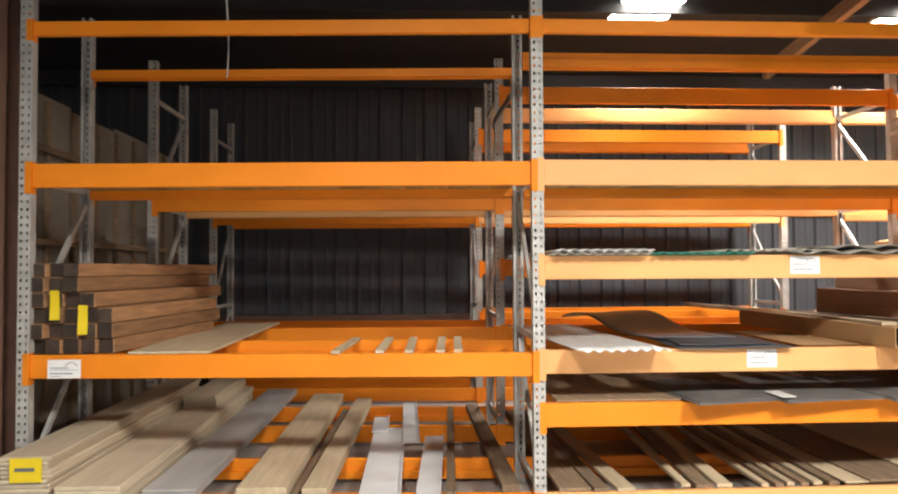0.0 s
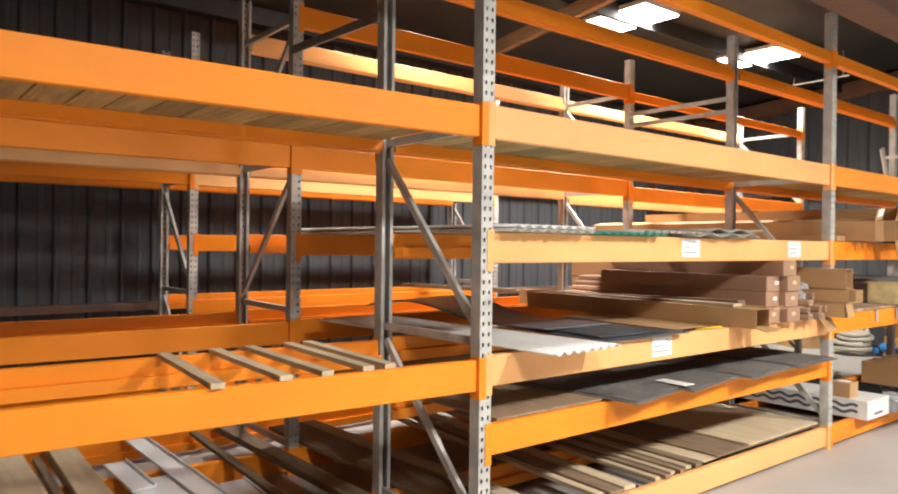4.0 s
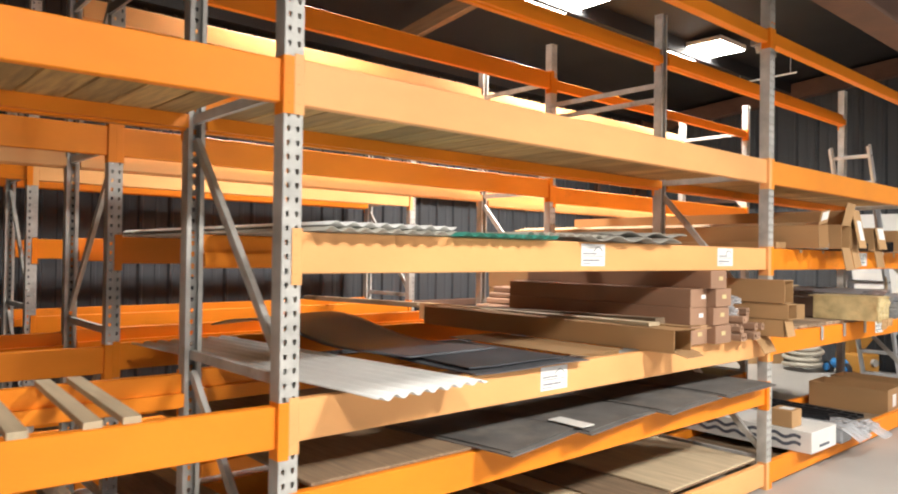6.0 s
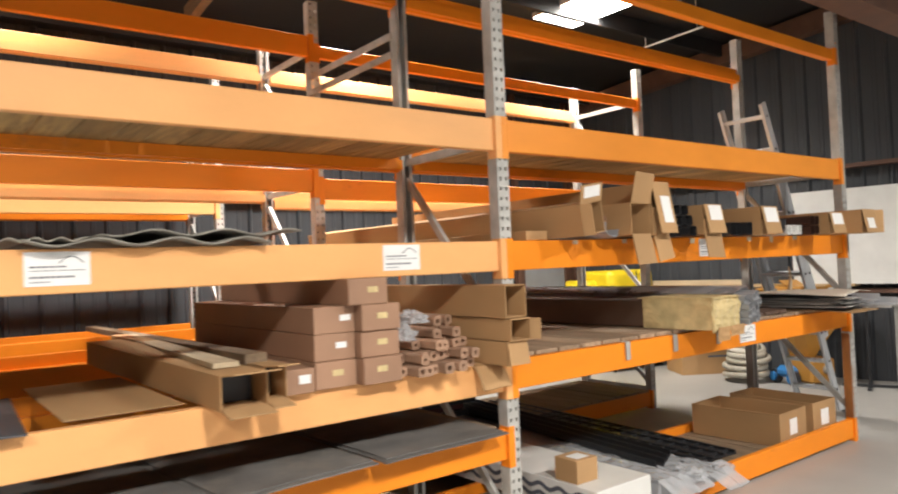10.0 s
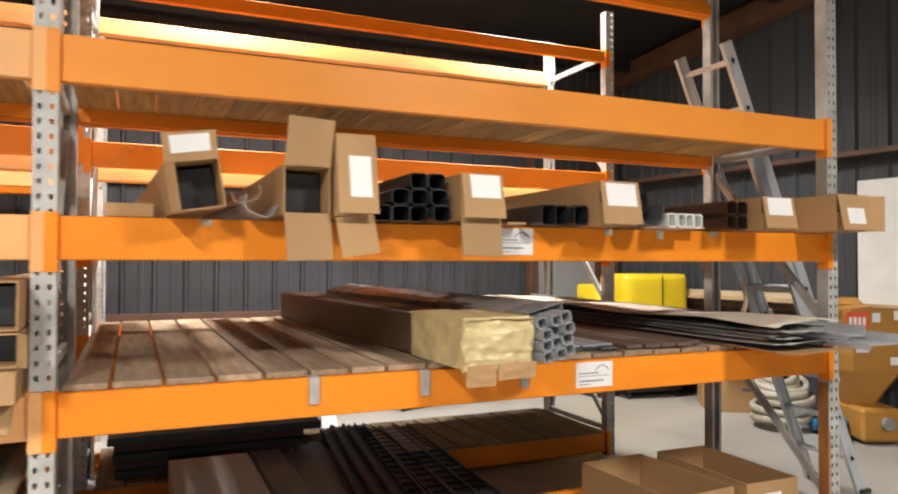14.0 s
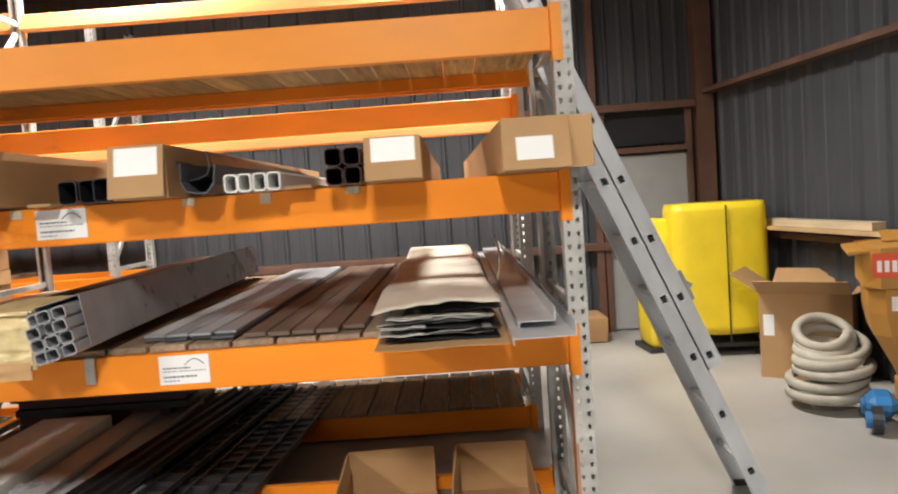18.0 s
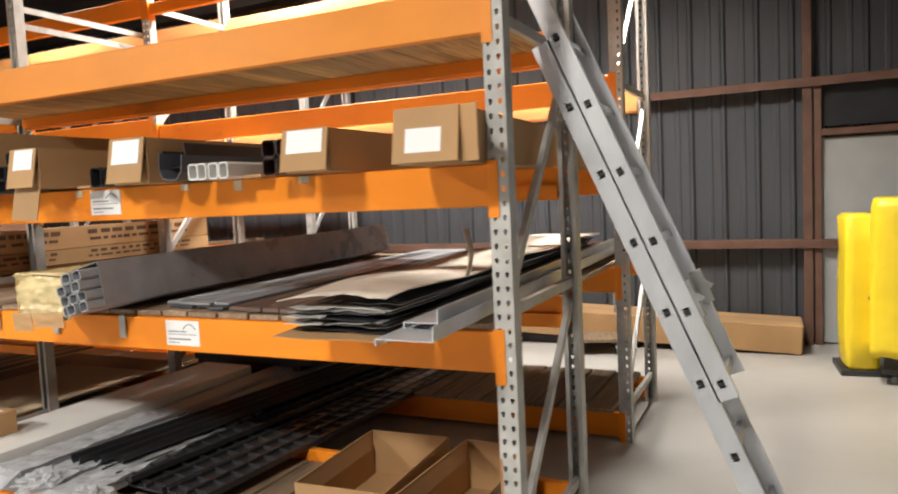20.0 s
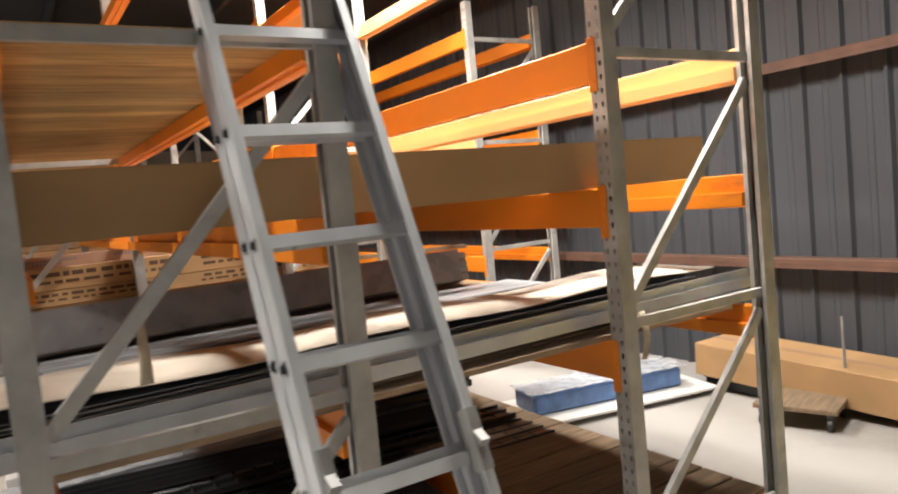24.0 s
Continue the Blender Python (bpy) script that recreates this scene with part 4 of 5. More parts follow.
def flashing(x, y0, z, length, rz, rx, w=0.16):
    bm = extruded([(-w / 2, -0.02), (-w / 2 + 0.003, -0.02), (-w / 2 + 0.003, 0), (w / 2, 0), (w / 2, 0.05), (w / 2 - 0.003, 0.05), (w / 2 - 0.003, 0.003), (-w / 2, 0.003)], length)
    ob = part("metal_flashing", bm, ALU)
    ob.matrix_basis = pose(x, y0, z, rx, 0, rz)
    return tagged(ob, "bent pale aluminium flashing strip over the beam", "flashing", "metal flashings")


flashing(8.28, 4.28, Z1 + 0.02, 3.5, 0.5, 0.4, 0.21)
flashing(8.27, 4.42, Z1 + 0.05, 3.3, 0.2, 0.5, 0.13)
for x in (5.60, 6.06, 6.53):
    bm = bmesh.new()
    slab(bm, x - 0.02, x + 0.02, 4.698, 4.706, L1 + 0.05, L1 + BEAM + 0.004, 0.002)
    slab(bm, x - 0.02, x + 0.02, 4.706, 4.80, L1 + BEAM + 0.0005, L1 + BEAM + 0.004)
    tagged(part("beam_clip", bm, GALV), "grey steel clip hooked over the orange beam", "clip", "beam clips")

# ---- second bay ----
def wavy_sheet(x0, x1, y0, y1, z, pitch, amp, mat, label, rz=0.0, droop=0.0, name="corrugated_sheet", t=0.003, along="x"):
    n = max(16, int((x1 - x0) / pitch * 8))
    l = y1 - y0
    w = x1 - x0
    bm = bmesh.new()
    sheet(bm, span(-w / 2, w / 2, n), span(0, l, 10), lambda u, v: amp * (1 + math.sin(u * math.tau / pitch)) + t - droop * max(0, 0.45 - v) ** 2, t)
    ob = part(name, bm, mat, None, "", True)
    ob.matrix_basis = pose((x0 + x1) / 2, y0, z, 0, 0, rz)
    return tagged(ob, label, "roof sheet", "corrugated sheets")


FIBRE = material("white_fibreglass", (0.72, 0.73, 0.72), 0.35, 0, 0.06, 5, 0.05)
FIBREGREY = material("aged_fibreglass", (0.40, 0.38, 0.33), 0.5, 0, 0.15, 4, 0.1)
wavy_sheet(1.10, 1.69, 4.47, 6.5, T1 + 0.01, 0.075, 0.009, FIBRE, "white corrugated fibreglass sheet overhanging the beam", rz=5)
wavy_sheet(0.98, 1.62, 4.62, 6.9, T2 + 0.003, 0.075, 0.008, FIBREGREY, "stack of pale corrugated fibreglass sheets on the beams", rz=0)
wavy_sheet(1.02, 1.64, 4.64, 6.9, T2 + 0.024, 0.075, 0.008, FIBRE, "pale corrugated fibreglass sheet on top of others", rz=0.5)
wavy_sheet(1.66, 2.30, 4.63, 6.9, T2 + 0.003, 0.075, 0.008, GREEN, "green corrugated plastic sheet on the beams")
wavy_sheet(2.10, 2.75, 4.68, 7.0, T2 + 0.022, 0.075, 0.007, FIBREGREY, "grey corrugated fibreglass sheet over a green one")
TAR = material("bitumen_sheet", (0.27, 0.255, 0.225), 0.85, 0, 0.2, 8, 0.3, 50)
wavy_sheet(2.55, 3.40, 4.64, 6.9, T2 + 0.003, 0.26, 0.013, TAR, "grey bitumen roofing sheet with wide waves", t=0.006)
wavy_sheet(2.80, 3.55, 4.70, 6.9, T2 + 0.038, 0.26, 0.012, TAR, "grey bitumen roofing sheet with wide waves", rz=-1, t=0.006)


def mat_sheet(x0, x1, y0, y1, height, mat, label, t=0.006, rz=0.0, cat="mat", group="grey mats", name="rubber_mat"):
    w, l = x1 - x0, y1 - y0
    bm = bmesh.new()
    sheet(bm, span(-w / 2, w / 2, 20), span(0, l, 26), height, t)
    ob = part(name, bm, mat)
    ob.matrix_basis = pose((x0 + x1) / 2, y0, 0, 0, 0, rz)
    return tagged(ob, label, cat, group)


mat_sheet(1.80, 2.55, 4.66, 5.60, lambda u, v: T1 + 0.012 + 0.005 * math.sin(u * 7 + v * 3), RUBBER, "dark grey rubber mat lying flat on the beams", rz=-3)
mat_sheet(1.84, 2.42, 4.74, 5.62, lambda u, v: T1 + 0.026 + 0.004 * math.sin(u * 9 + v * 4), RUBBER, "dark grey rubber mat lying flat on the beams", rz=-6)


# lighter than the flat mats: lamp sheen on the crest put into the grey
SHEENMAT = material("sheen_grey_sheet", (0.13, 0.14, 0.16), 0.38, 0, 0.2, 3, 0.12, 50, stain=(0.09, 0.09, 0.10), stain_at=0.66)


def curled_mat():
    """A mat whose far end rolls up into a crest and falls again."""
    def height(u, v):
        rise = min(1.0, max(0.0, (v - 0.45) / 0.75))
        fall = max(0.0, v - 1.22)
        return T1 + 0.036 + 0.055 * (1 - math.cos(math.pi * rise)) - 0.5 * fall * fall + 0.010 * math.sin(v * 4.5 + u * 3) * min(1, v)
    bm = bmesh.new()
    sheet(bm, span(-0.5, 0.5, 16), span(0, 1.55, 34), height, 0.006)
    for v in bm.verts:
        k = v.co.y / 1.55
        v.co.x = (2.08 - 0.30 * k) + v.co.x * (0.60 + 0.04 * k)
        v.co.y += 5.12
    tagged(part("rubber_mat", bm, SHEENMAT, None, "", True), "grey rubber mat with its far end curled up", "mat", "grey mats")


curled_mat()
bm = bmesh.new()
bar(bm, (3.36, 4.75, T1 + 0.155), (3.62, 9.2, T1 + 0.05), 0.09, 0.04)
tagged(part("timber_post", bm, OLDWOOD), "long weathered timber lying across three racks", "timber", "loose timbers")
bm = bmesh.new()
bar(bm, (3.22, 4.70, T1 + 0.15), (3.40, 7.0, T1 + 0.12), 0.10, 0.02)
tagged(part("timber_lath", bm, PALEPINE), "pale flat lath lying on the dusty cartons", "timber", "loose timbers")
plank(2.68, 3.10, 4.82, 5.85, T1 + 0.001, T1 + 0.006, CARD, "cardboard_sheet", "flat sheet of brown cardboard on the beams", "cardboard", "cardboard strips")
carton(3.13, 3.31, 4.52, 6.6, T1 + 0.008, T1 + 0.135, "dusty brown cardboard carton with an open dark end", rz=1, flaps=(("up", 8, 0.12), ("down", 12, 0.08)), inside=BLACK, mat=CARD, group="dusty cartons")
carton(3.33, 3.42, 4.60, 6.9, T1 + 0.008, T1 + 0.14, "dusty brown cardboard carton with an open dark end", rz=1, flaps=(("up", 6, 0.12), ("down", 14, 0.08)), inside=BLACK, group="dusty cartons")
r = random.Random(31)
for row in range(4):
    for k in range(2):
        if row == 3 and k == 0:
            continue
        x = 3.585 + k * 0.197 + (-0.06 if row == 3 else 0)
        y0 = 4.70 - 0.06 * k + r.uniform(-0.02, 0.02)
        c = thing("wrapped_carton", (x + 0.096, y0, T1 + 0.002 + row * 0.1135), "brown paper-wrapped carton in a stack on the beams", "box", "stacked wrapped cartons")
        part("body", box(-0.096, 0.096, 0, 1.5, 0, 0.112, 0.003), KRAFT, c)
        bm = bmesh.new()
        for v0, v1, z in ((0.25, 0.62, 0.072), (0.3, 0.5, 0.048), (0.9, 1.2, 0.07)):
            u = v0
            while u < v1:
                slab(bm, 0.0964, 0.0975, u, u + 0.018, z, z + 0.014)
                u += 0.027
        part("print", bm, INK, c)
        if r.random() < 0.75:
            u = r.uniform(-0.05, 0.03)
            bm = bmesh.new()
            slab(bm, u, u + 0.05, -0.002, -0.0006, 0.05, 0.075)
            part("paper_tag", bm, WHITE if r.random() < 0.5 else WRAP, c, "small pale paper tag")
c = thing("wrapped_carton", (3.50, 4.66, T1 + 0.002), "brown paper-wrapped carton lying beside the stack", "box", "stacked wrapped cartons")
part("body", box(-0.07, 0.07, 0, 1.6, 0, 0.10, 0.003), KRAFT, c)
part("paper_tag", box(0.0, 0.05, -0.002, -0.0006, 0.04, 0.075), WHITE, c, "small pale paper tag")
BROWNX = material("brown_extrusion", (0.36, 0.22, 0.145), 0.55, 0, 0.15, 5, 0.05, per_object=0.2)


r = random.Random(17)
for row in range(5):
    n = (9, 8, 6, 4, 3)[row]
    for k in range(n):
        x = 4.39 - k * 0.048 - (0.01 if row % 2 else 0) + r.uniform(-0.006, 0.006)
        w = r.uniform(0.043, 0.048)
        square_tube(x, T1 + 0.004 + row * 0.049 + r.uniform(0, 0.003), w, r.uniform(0.043, 0.048), 4.60 + r.uniform(-0.03, 0.10) + 0.04 * row, 7.0, BROWNX, "trim_profile", "tan extruded trim profile with a square hollow end", "profile", "tan trim profiles", r.uniform(0.010, 0.014), r.uniform(-0.8, 1.5), r.choice((0, 0, 0, 6, -7)))
FADEDINK = material("faded_carton_print", (0.10, 0.055, 0.03), 0.8, 0, 0.2, 20, 0.02)
FILM = material("clear_film", (0.55, 0.57, 0.6), 0.15, 0, 0.12, 8, 0.5, 20)
FILM.node_tree.nodes["Principled BSDF"].inputs["Alpha"].default_value = 0.5


def film_wad(at, size, label, seed=1, flat=0.5):
    """Crumpled clear film."""
    bm = bmesh.new()
    bmesh.ops.create_icosphere(bm, subdivisions=4, radius=1)
    for v in bm.verts:
        q = v.co.copy()
        k = 1 + 0.5 * noise.noise(q * 2.3 + Vector((seed, 0, 0))) + 0.22 * noise.noise(q * 6 + Vector((0, seed, 0)))
        v.co = (q.x * size[0] * k, q.y * size[1] * k, max(-0.02, q.z) * size[2] * k)
    ob = part("plastic_film", bm, FILM)
    ob.matrix_basis = pose(*at)
    return tagged(ob, label, "plastic film", "plastic film wads")


film_wad((4.10, 4.72, T1 + 0.24), (0.06, 0.09, 0.05), "crumpled clear plastic film over the trim profiles", 3)
film_wad((4.02, 4.68, T1 + 0.17), (0.05, 0.07, 0.06), "crumpled clear plastic film over the trim profiles", 5)
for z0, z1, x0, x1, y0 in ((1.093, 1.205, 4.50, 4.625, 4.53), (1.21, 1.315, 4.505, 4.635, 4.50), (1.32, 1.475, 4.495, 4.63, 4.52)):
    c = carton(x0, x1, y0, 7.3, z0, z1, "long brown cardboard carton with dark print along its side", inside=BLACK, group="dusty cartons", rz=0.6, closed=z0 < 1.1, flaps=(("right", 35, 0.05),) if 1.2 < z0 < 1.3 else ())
    bm = bmesh.new()
    w, h = (x1 - x0) / 2, z1 - z0
    for row, size in ((0.62, 0.2), (0.3, 0.14)):
        u = 0.35
        while u < 2.5:
            e = u + r.uniform(0.03, 0.11)
            if not 1.25 < u < 1.5:
                slab(bm, w + 0.0004, w + 0.0014, u, e, h * row, h * (row + size))
            u = e + r.uniform(0.015, 0.04)
    part("print", bm, FADEDINK, c, "dark printed lines")
bm = bmesh.new()
sheet(bm, span(-0.09, 0.08, 8), span(0, 0.5, 24), lambda u, v: 0.004 - 11 * max(0, 0.1 - v) ** 2 + 0.003 * math.sin(u * 30 + v * 12), 0.004)
ob = part("cardboard_sheet", bm, CARD, None, "", True)
ob.matrix_basis = pose(4.52, 4.62, T1 + 0.001, 0, 0, -3)
tagged(ob, "torn brown cardboard sheet drooping over the orange beam", "cardboard", "cardboard strips")

# middle low level of the second bay: dark mats on plywood
TM = LM + BEAM
for k, (xa, xb) in enumerate(((1.02, 2.2), (2.21, 3.4), (3.41, 4.6))):
    plank(xa, xb, 4.74, 7.4, TM + 0.001, TM + 0.016, OLDWOOD, "plywood_sheet", "worn brown plywood sheet on the low beams", "plywood", "plywood sheets")
SLATE = material("slate_granule_mat", (0.125, 0.12, 0.115), 0.8, 0, 0.25, 5, 0.4, 120, stain=(0.2, 0.18, 0.155), stain_at=0.6, per_object=0.15)
for k, (xa, xb, back, rz) in enumerate(((1.86, 2.44, 5.45, 9), (2.43, 3.12, 5.5, 7), (3.13, 3.82, 5.5, 6), (3.83, 4.55, 5.5, 3))):
    for j in range(2):
        mat_sheet(xa + 0.02 * j, xb - 0.01 * j, 4.56 + 0.03 * j + 0.015 * (k % 2), back, lambda u, v, k=k, j=j: TM + 0.024 + 0.008 * j + 0.003 * math.sin(u * 6 + k) - 0.03 * max(0, 0.12 - v), SLATE, "dark grey granule mat laid beside its neighbours", 0.006, rz=rz)
# thin white piece modelled in place of a highlight on the mats
plank(2.42, 2.52, 4.58, 4.80, TM + 0.04, TM + 0.046, WHITEP, "white_strip", "short white strip standing in for a highlight on the mats", "strip", "strips")

# bottom level of the second bay
for xa, xb, y0, y1, z, mat in ((2.95, 4.5, 4.78, 7.3, 0, PALEPINE), (3.1, 4.55, 4.76, 7.0, 0.016, OLDWOOD), (3.5, 4.58, 4.75, 6.6, 0.032, PALEPINE)):
    plank(xa, xb, y0, y1, TL + 0.001 + z, TL + 0.015 + z, mat, "plywood_sheet", "scuffed plywood sheet on the bottom beams", "plywood", "plywood sheets")
r = random.Random(41)
for x, w, a, m in ((1.03, 0.20, -1, OLDWOOD), (1.25, 0.10, -2, OLDWOOD), (1.40, 0.12, -3, PALEPINE), (1.84, 0.06, 3, PALEPINE), (1.93, 0.11, 4, OLDWOOD), (2.07, 0.10, 4, PALEPINE), (2.36, 0.05, 2, PALEPINE), (2.45, 0.05, 2, OLDWOOD), (2.54, 0.05, 2, PALEPINE), (2.63, 0.05, 2, OLDWOOD), (2.72, 0.06, 2, PALEPINE), (2.82, 0.07, 2, OLDWOOD)):
    board(x, x + w, 4.70 + r.uniform(0, 0.08), 7.3, TL + 0.002, TL + 0.026, m, "narrow wooden plank on the bottom beams", -a, "plank", "narrow planks", "wooden_plank")

# ---- third bay, bottom level ----
TD = L0 + 0.07
r = random.Random(61)
for y0, y1, zd in ((4.775, 5.56, TD), (6.70, 7.66, TL)):
    x = 4.76
    while x < 8.3:
        w = r.uniform(0.16, 0.2)
        plank(x, x + w - 0.012, y0, y1, zd + 0.001, zd + 0.022 + r.uniform(0, 0.004), OLDWOOD, label="dark weathered deck plank on the bottom beams")
        x += w


def wave_carton(x0, x1, y0, y1, z0, h):
    c = thing("white_carton", ((x0 + x1) / 2, y0, z0), "long white carton printed with dark blue waves", "box", "white cartons")
    w = x1 - x0
    part("body", box(-w / 2, w / 2, 0, y1 - y0, 0, h, 0.003), WHITEP, c)
    bm = bmesh.new()
    for row in (0.35, 0.68):
        pts = [(-w / 2 - 0.0015, 0.08 + k * 0.03, h * row + h * 0.09 * math.sin(k * 1.2)) for k in range(40)]
        for a, b in zip(pts, pts[1:]):
            bar(bm, a, b, 0.002, h * 0.15, up=(0, 0, 1))
    part("wave_print", bm, INK, c, "dark blue wave print")
    bm = bmesh.new()
    slab(bm, -w * 0.2, w * 0.2, -0.0022, -0.0006, h * 0.2, h * 0.32)
    part("print", bm, INK, c)


wave_carton(5.16, 5.62, 4.60, 6.6, TL + 0.002, 0.16)
c = thing("small_box", (5.26, 4.75, TL + 0.1635), "small brown cardboard box on the white carton", "box")
part("body", box(-0.085, 0.085, 0, 0.17, 0, 0.13, 0.003), CARD, c)
part("paper_label", box(-0.05, 0.05, 0.03, 0.12, 0.1305, 0.132), WHITE, c, "white paper label")
for k, (x, w, h, y0) in enumerate(((5.66, 0.2, 0.11, 4.54), (5.89, 0.2, 0.08, 4.60), (6.12, 0.22, 0.06, 4.52))):
    c = thing("wrapped_profiles", (x + w / 2, y0, TL + 0.002), "grey profiles bundled in clear plastic film", "bundle", "film-wrapped bundles", rz=k * 1.5)
    part("body", box(-w / 2, w / 2, 0.03, 2.6, 0, h, 0.012), GREYP, c)
    bm = bmesh.new()
    sheet(bm, span(-w / 2 - 0.01, w / 2 + 0.01, 10), span(-0.10, 1.0, 24), lambda u, v, h=h, k=k: h + 0.008 + 0.014 * noise.noise(Vector((u * 20, v * 12, k))) - (0.6 * max(0, 0.02 - v)), 0.003)
    part("film", bm, FILM, c, "crinkled clear film")
film_wad((5.98, 4.60, TL + 0.075), (0.10, 0.10, 0.05), "crumpled clear plastic film hanging over the beam", 7)
film_wad((6.32, 4.62, TL + 0.03), (0.12, 0.09, 0.05), "crumpled clear plastic film hanging over the beam", 11)


def black_panels():
    """Ribbed black panels lying on the bottom level."""
    rr = random.Random(2)
    for k, (x, rz, z) in enumerate(((6.15, -6, 0.0), (6.45, -5, 0.0), (6.25, -6, 0.035), (6.72, -4, 0.0))):
        c = thing("drain_panel", (x, 4.82, TL + 0.003 + z), "black ribbed plastic panel lying on the bottom level", "panel", "black ribbed panels", rz=rz)
        part("plate", box(-0.13, 0.13, 0, 2.7, 0, 0.012, 0.002), BLACK, c)
        for s in (-0.12, 0, 0.12):
            part("rib", box(s - 0.008, s + 0.008, 0, 2.7, 0.012, 0.032, 0.002), BLACK, c)
        base = part("cross_rib", box(-0.13, 0.13, 0, 0.012, 0.012, 0.026), BLACK, c)
        base.matrix_basis = pose(0, 0.05, 0)
        for j in range(1, 22):
            again("cross_rib", base, c, pose(0, 0.05 + j * 0.12, 0))


black_panels()
for k in range(3):
    gutter(5.98 + k * 0.1, TL + 0.085, 0.085, 0.05, 4.80 + 0.05 * k, 7.3, BLACK, "black channel profile on the bottom level", -7)


def tray_box(x, y, z, w, l, h, rz, label):
    c = thing("cardboard_tray", (x, y, z), label, "box", "open trays", rz=rz)
    t = 0.005
    part("bottom", box(-w / 2, w / 2, 0, l, 0, t), CARD, c)
    part("side", box(-w / 2, -w / 2 + t, 0, l, t, h), CARD, c)
    part("side", box(w / 2 - t, w / 2, 0, l, t, h), CARD, c)
    f = part("front", box(-w / 2 + t, w / 2 - t, 0, t, t, h), CARD, c)
    part("back", box(-w / 2 + t, w / 2 - t, l - t, l, t, h), CARD, c)
    part("paper_label", box(-0.06, 0.06, -0.002, -0.0005, h * 0.25, h * 0.75), WHITE, f, "white paper label")
    m = part("flap", box(-0.09, 0, 0, l * 0.9, -0.0025, 0.0025), CARD, c)
    m.matrix_basis = pose(-w / 2, 0.02, h, 0, -100)


tray_box(7.63, 4.80, TD + 0.027, 0.44, 0.72, 0.24, 3, "open brown cardboard tray with a white label")
tray_box(8.09, 4.78, TD + 0.027, 0.36, 0.72, 0.25, -1, "open brown cardboard tray with a white label")

# dark stock on the second row's bottom level
r = random.Random(77)
for k in range(5):
    plank(4.82 + r.uniform(0, 0.06), 6.0 + r.uniform(-0.1, 0.15), 6.78 + r.uniform(0, 0.05), 7.56, TL + 0.03 + k * 0.05, TL + 0.078 + k * 0.05, MAROON if k % 2 else BLACK, "coated_board", "dark maroon coated board in a low stack", "board", "dark boards")
# plastic-wrapped goods on the floor behind the second row
GOODS = material("blue_goods", (0.09, 0.17, 0.36), 0.4, 0, 0.3, 9, 0.2, 30)
c = thing("wrapped_bundle", (6.22, 7.9, 0), "blue goods in clear film on a white board", "bundle", rz=-12)
part("white_board", box(-0.35, 0.35, -0.1, 1.5, 0.04, 0.06, 0.002), WHITEP, c)
part("body", box(-0.17, 0.17, 0, 1.3, 0.061, 0.21, 0.02), GOODS, c, "blue plastic goods")
bm = bmesh.new()
sheet(bm, span(-0.19, 0.19, 12), span(-0.03, 1.34, 30), lambda u, v: 0.226 + 0.014 * noise.noise(Vector((u * 16, v * 14, 5))), 0.003)
part("film", bm, FILM, c, "crinkled clear film")
for y in (0.0, 1.3):
    part("support_batten", box(-0.3, 0.3, y, y + 0.06, 0, 0.04), OLDWOOD, c)

# scraps of paper and tape on the beams
r = random.Random(90)
for x in (5.62, 6.30, 6.98, 7.28, 7.62, 5.20):
    bm = bmesh.new()
    w = r.uniform(0.03, 0.06)
    sheet(bm, span(-w / 2, w / 2, 4), span(0, r.uniform(0.02, 0.045), 4), lambda u, v: 0.002 * math.sin(u * 90 + v * 60), 0.001)
    for v in bm.verts:
        v.co = (v.co.x + x, 4.7075 - v.co.z, T2 + 0.001 - v.co.y - 0.004)
    tagged(part("paper_scrap", bm, BEIGE), "small torn pale paper scrap stuck to the orange beam", "paper", "paper scraps")

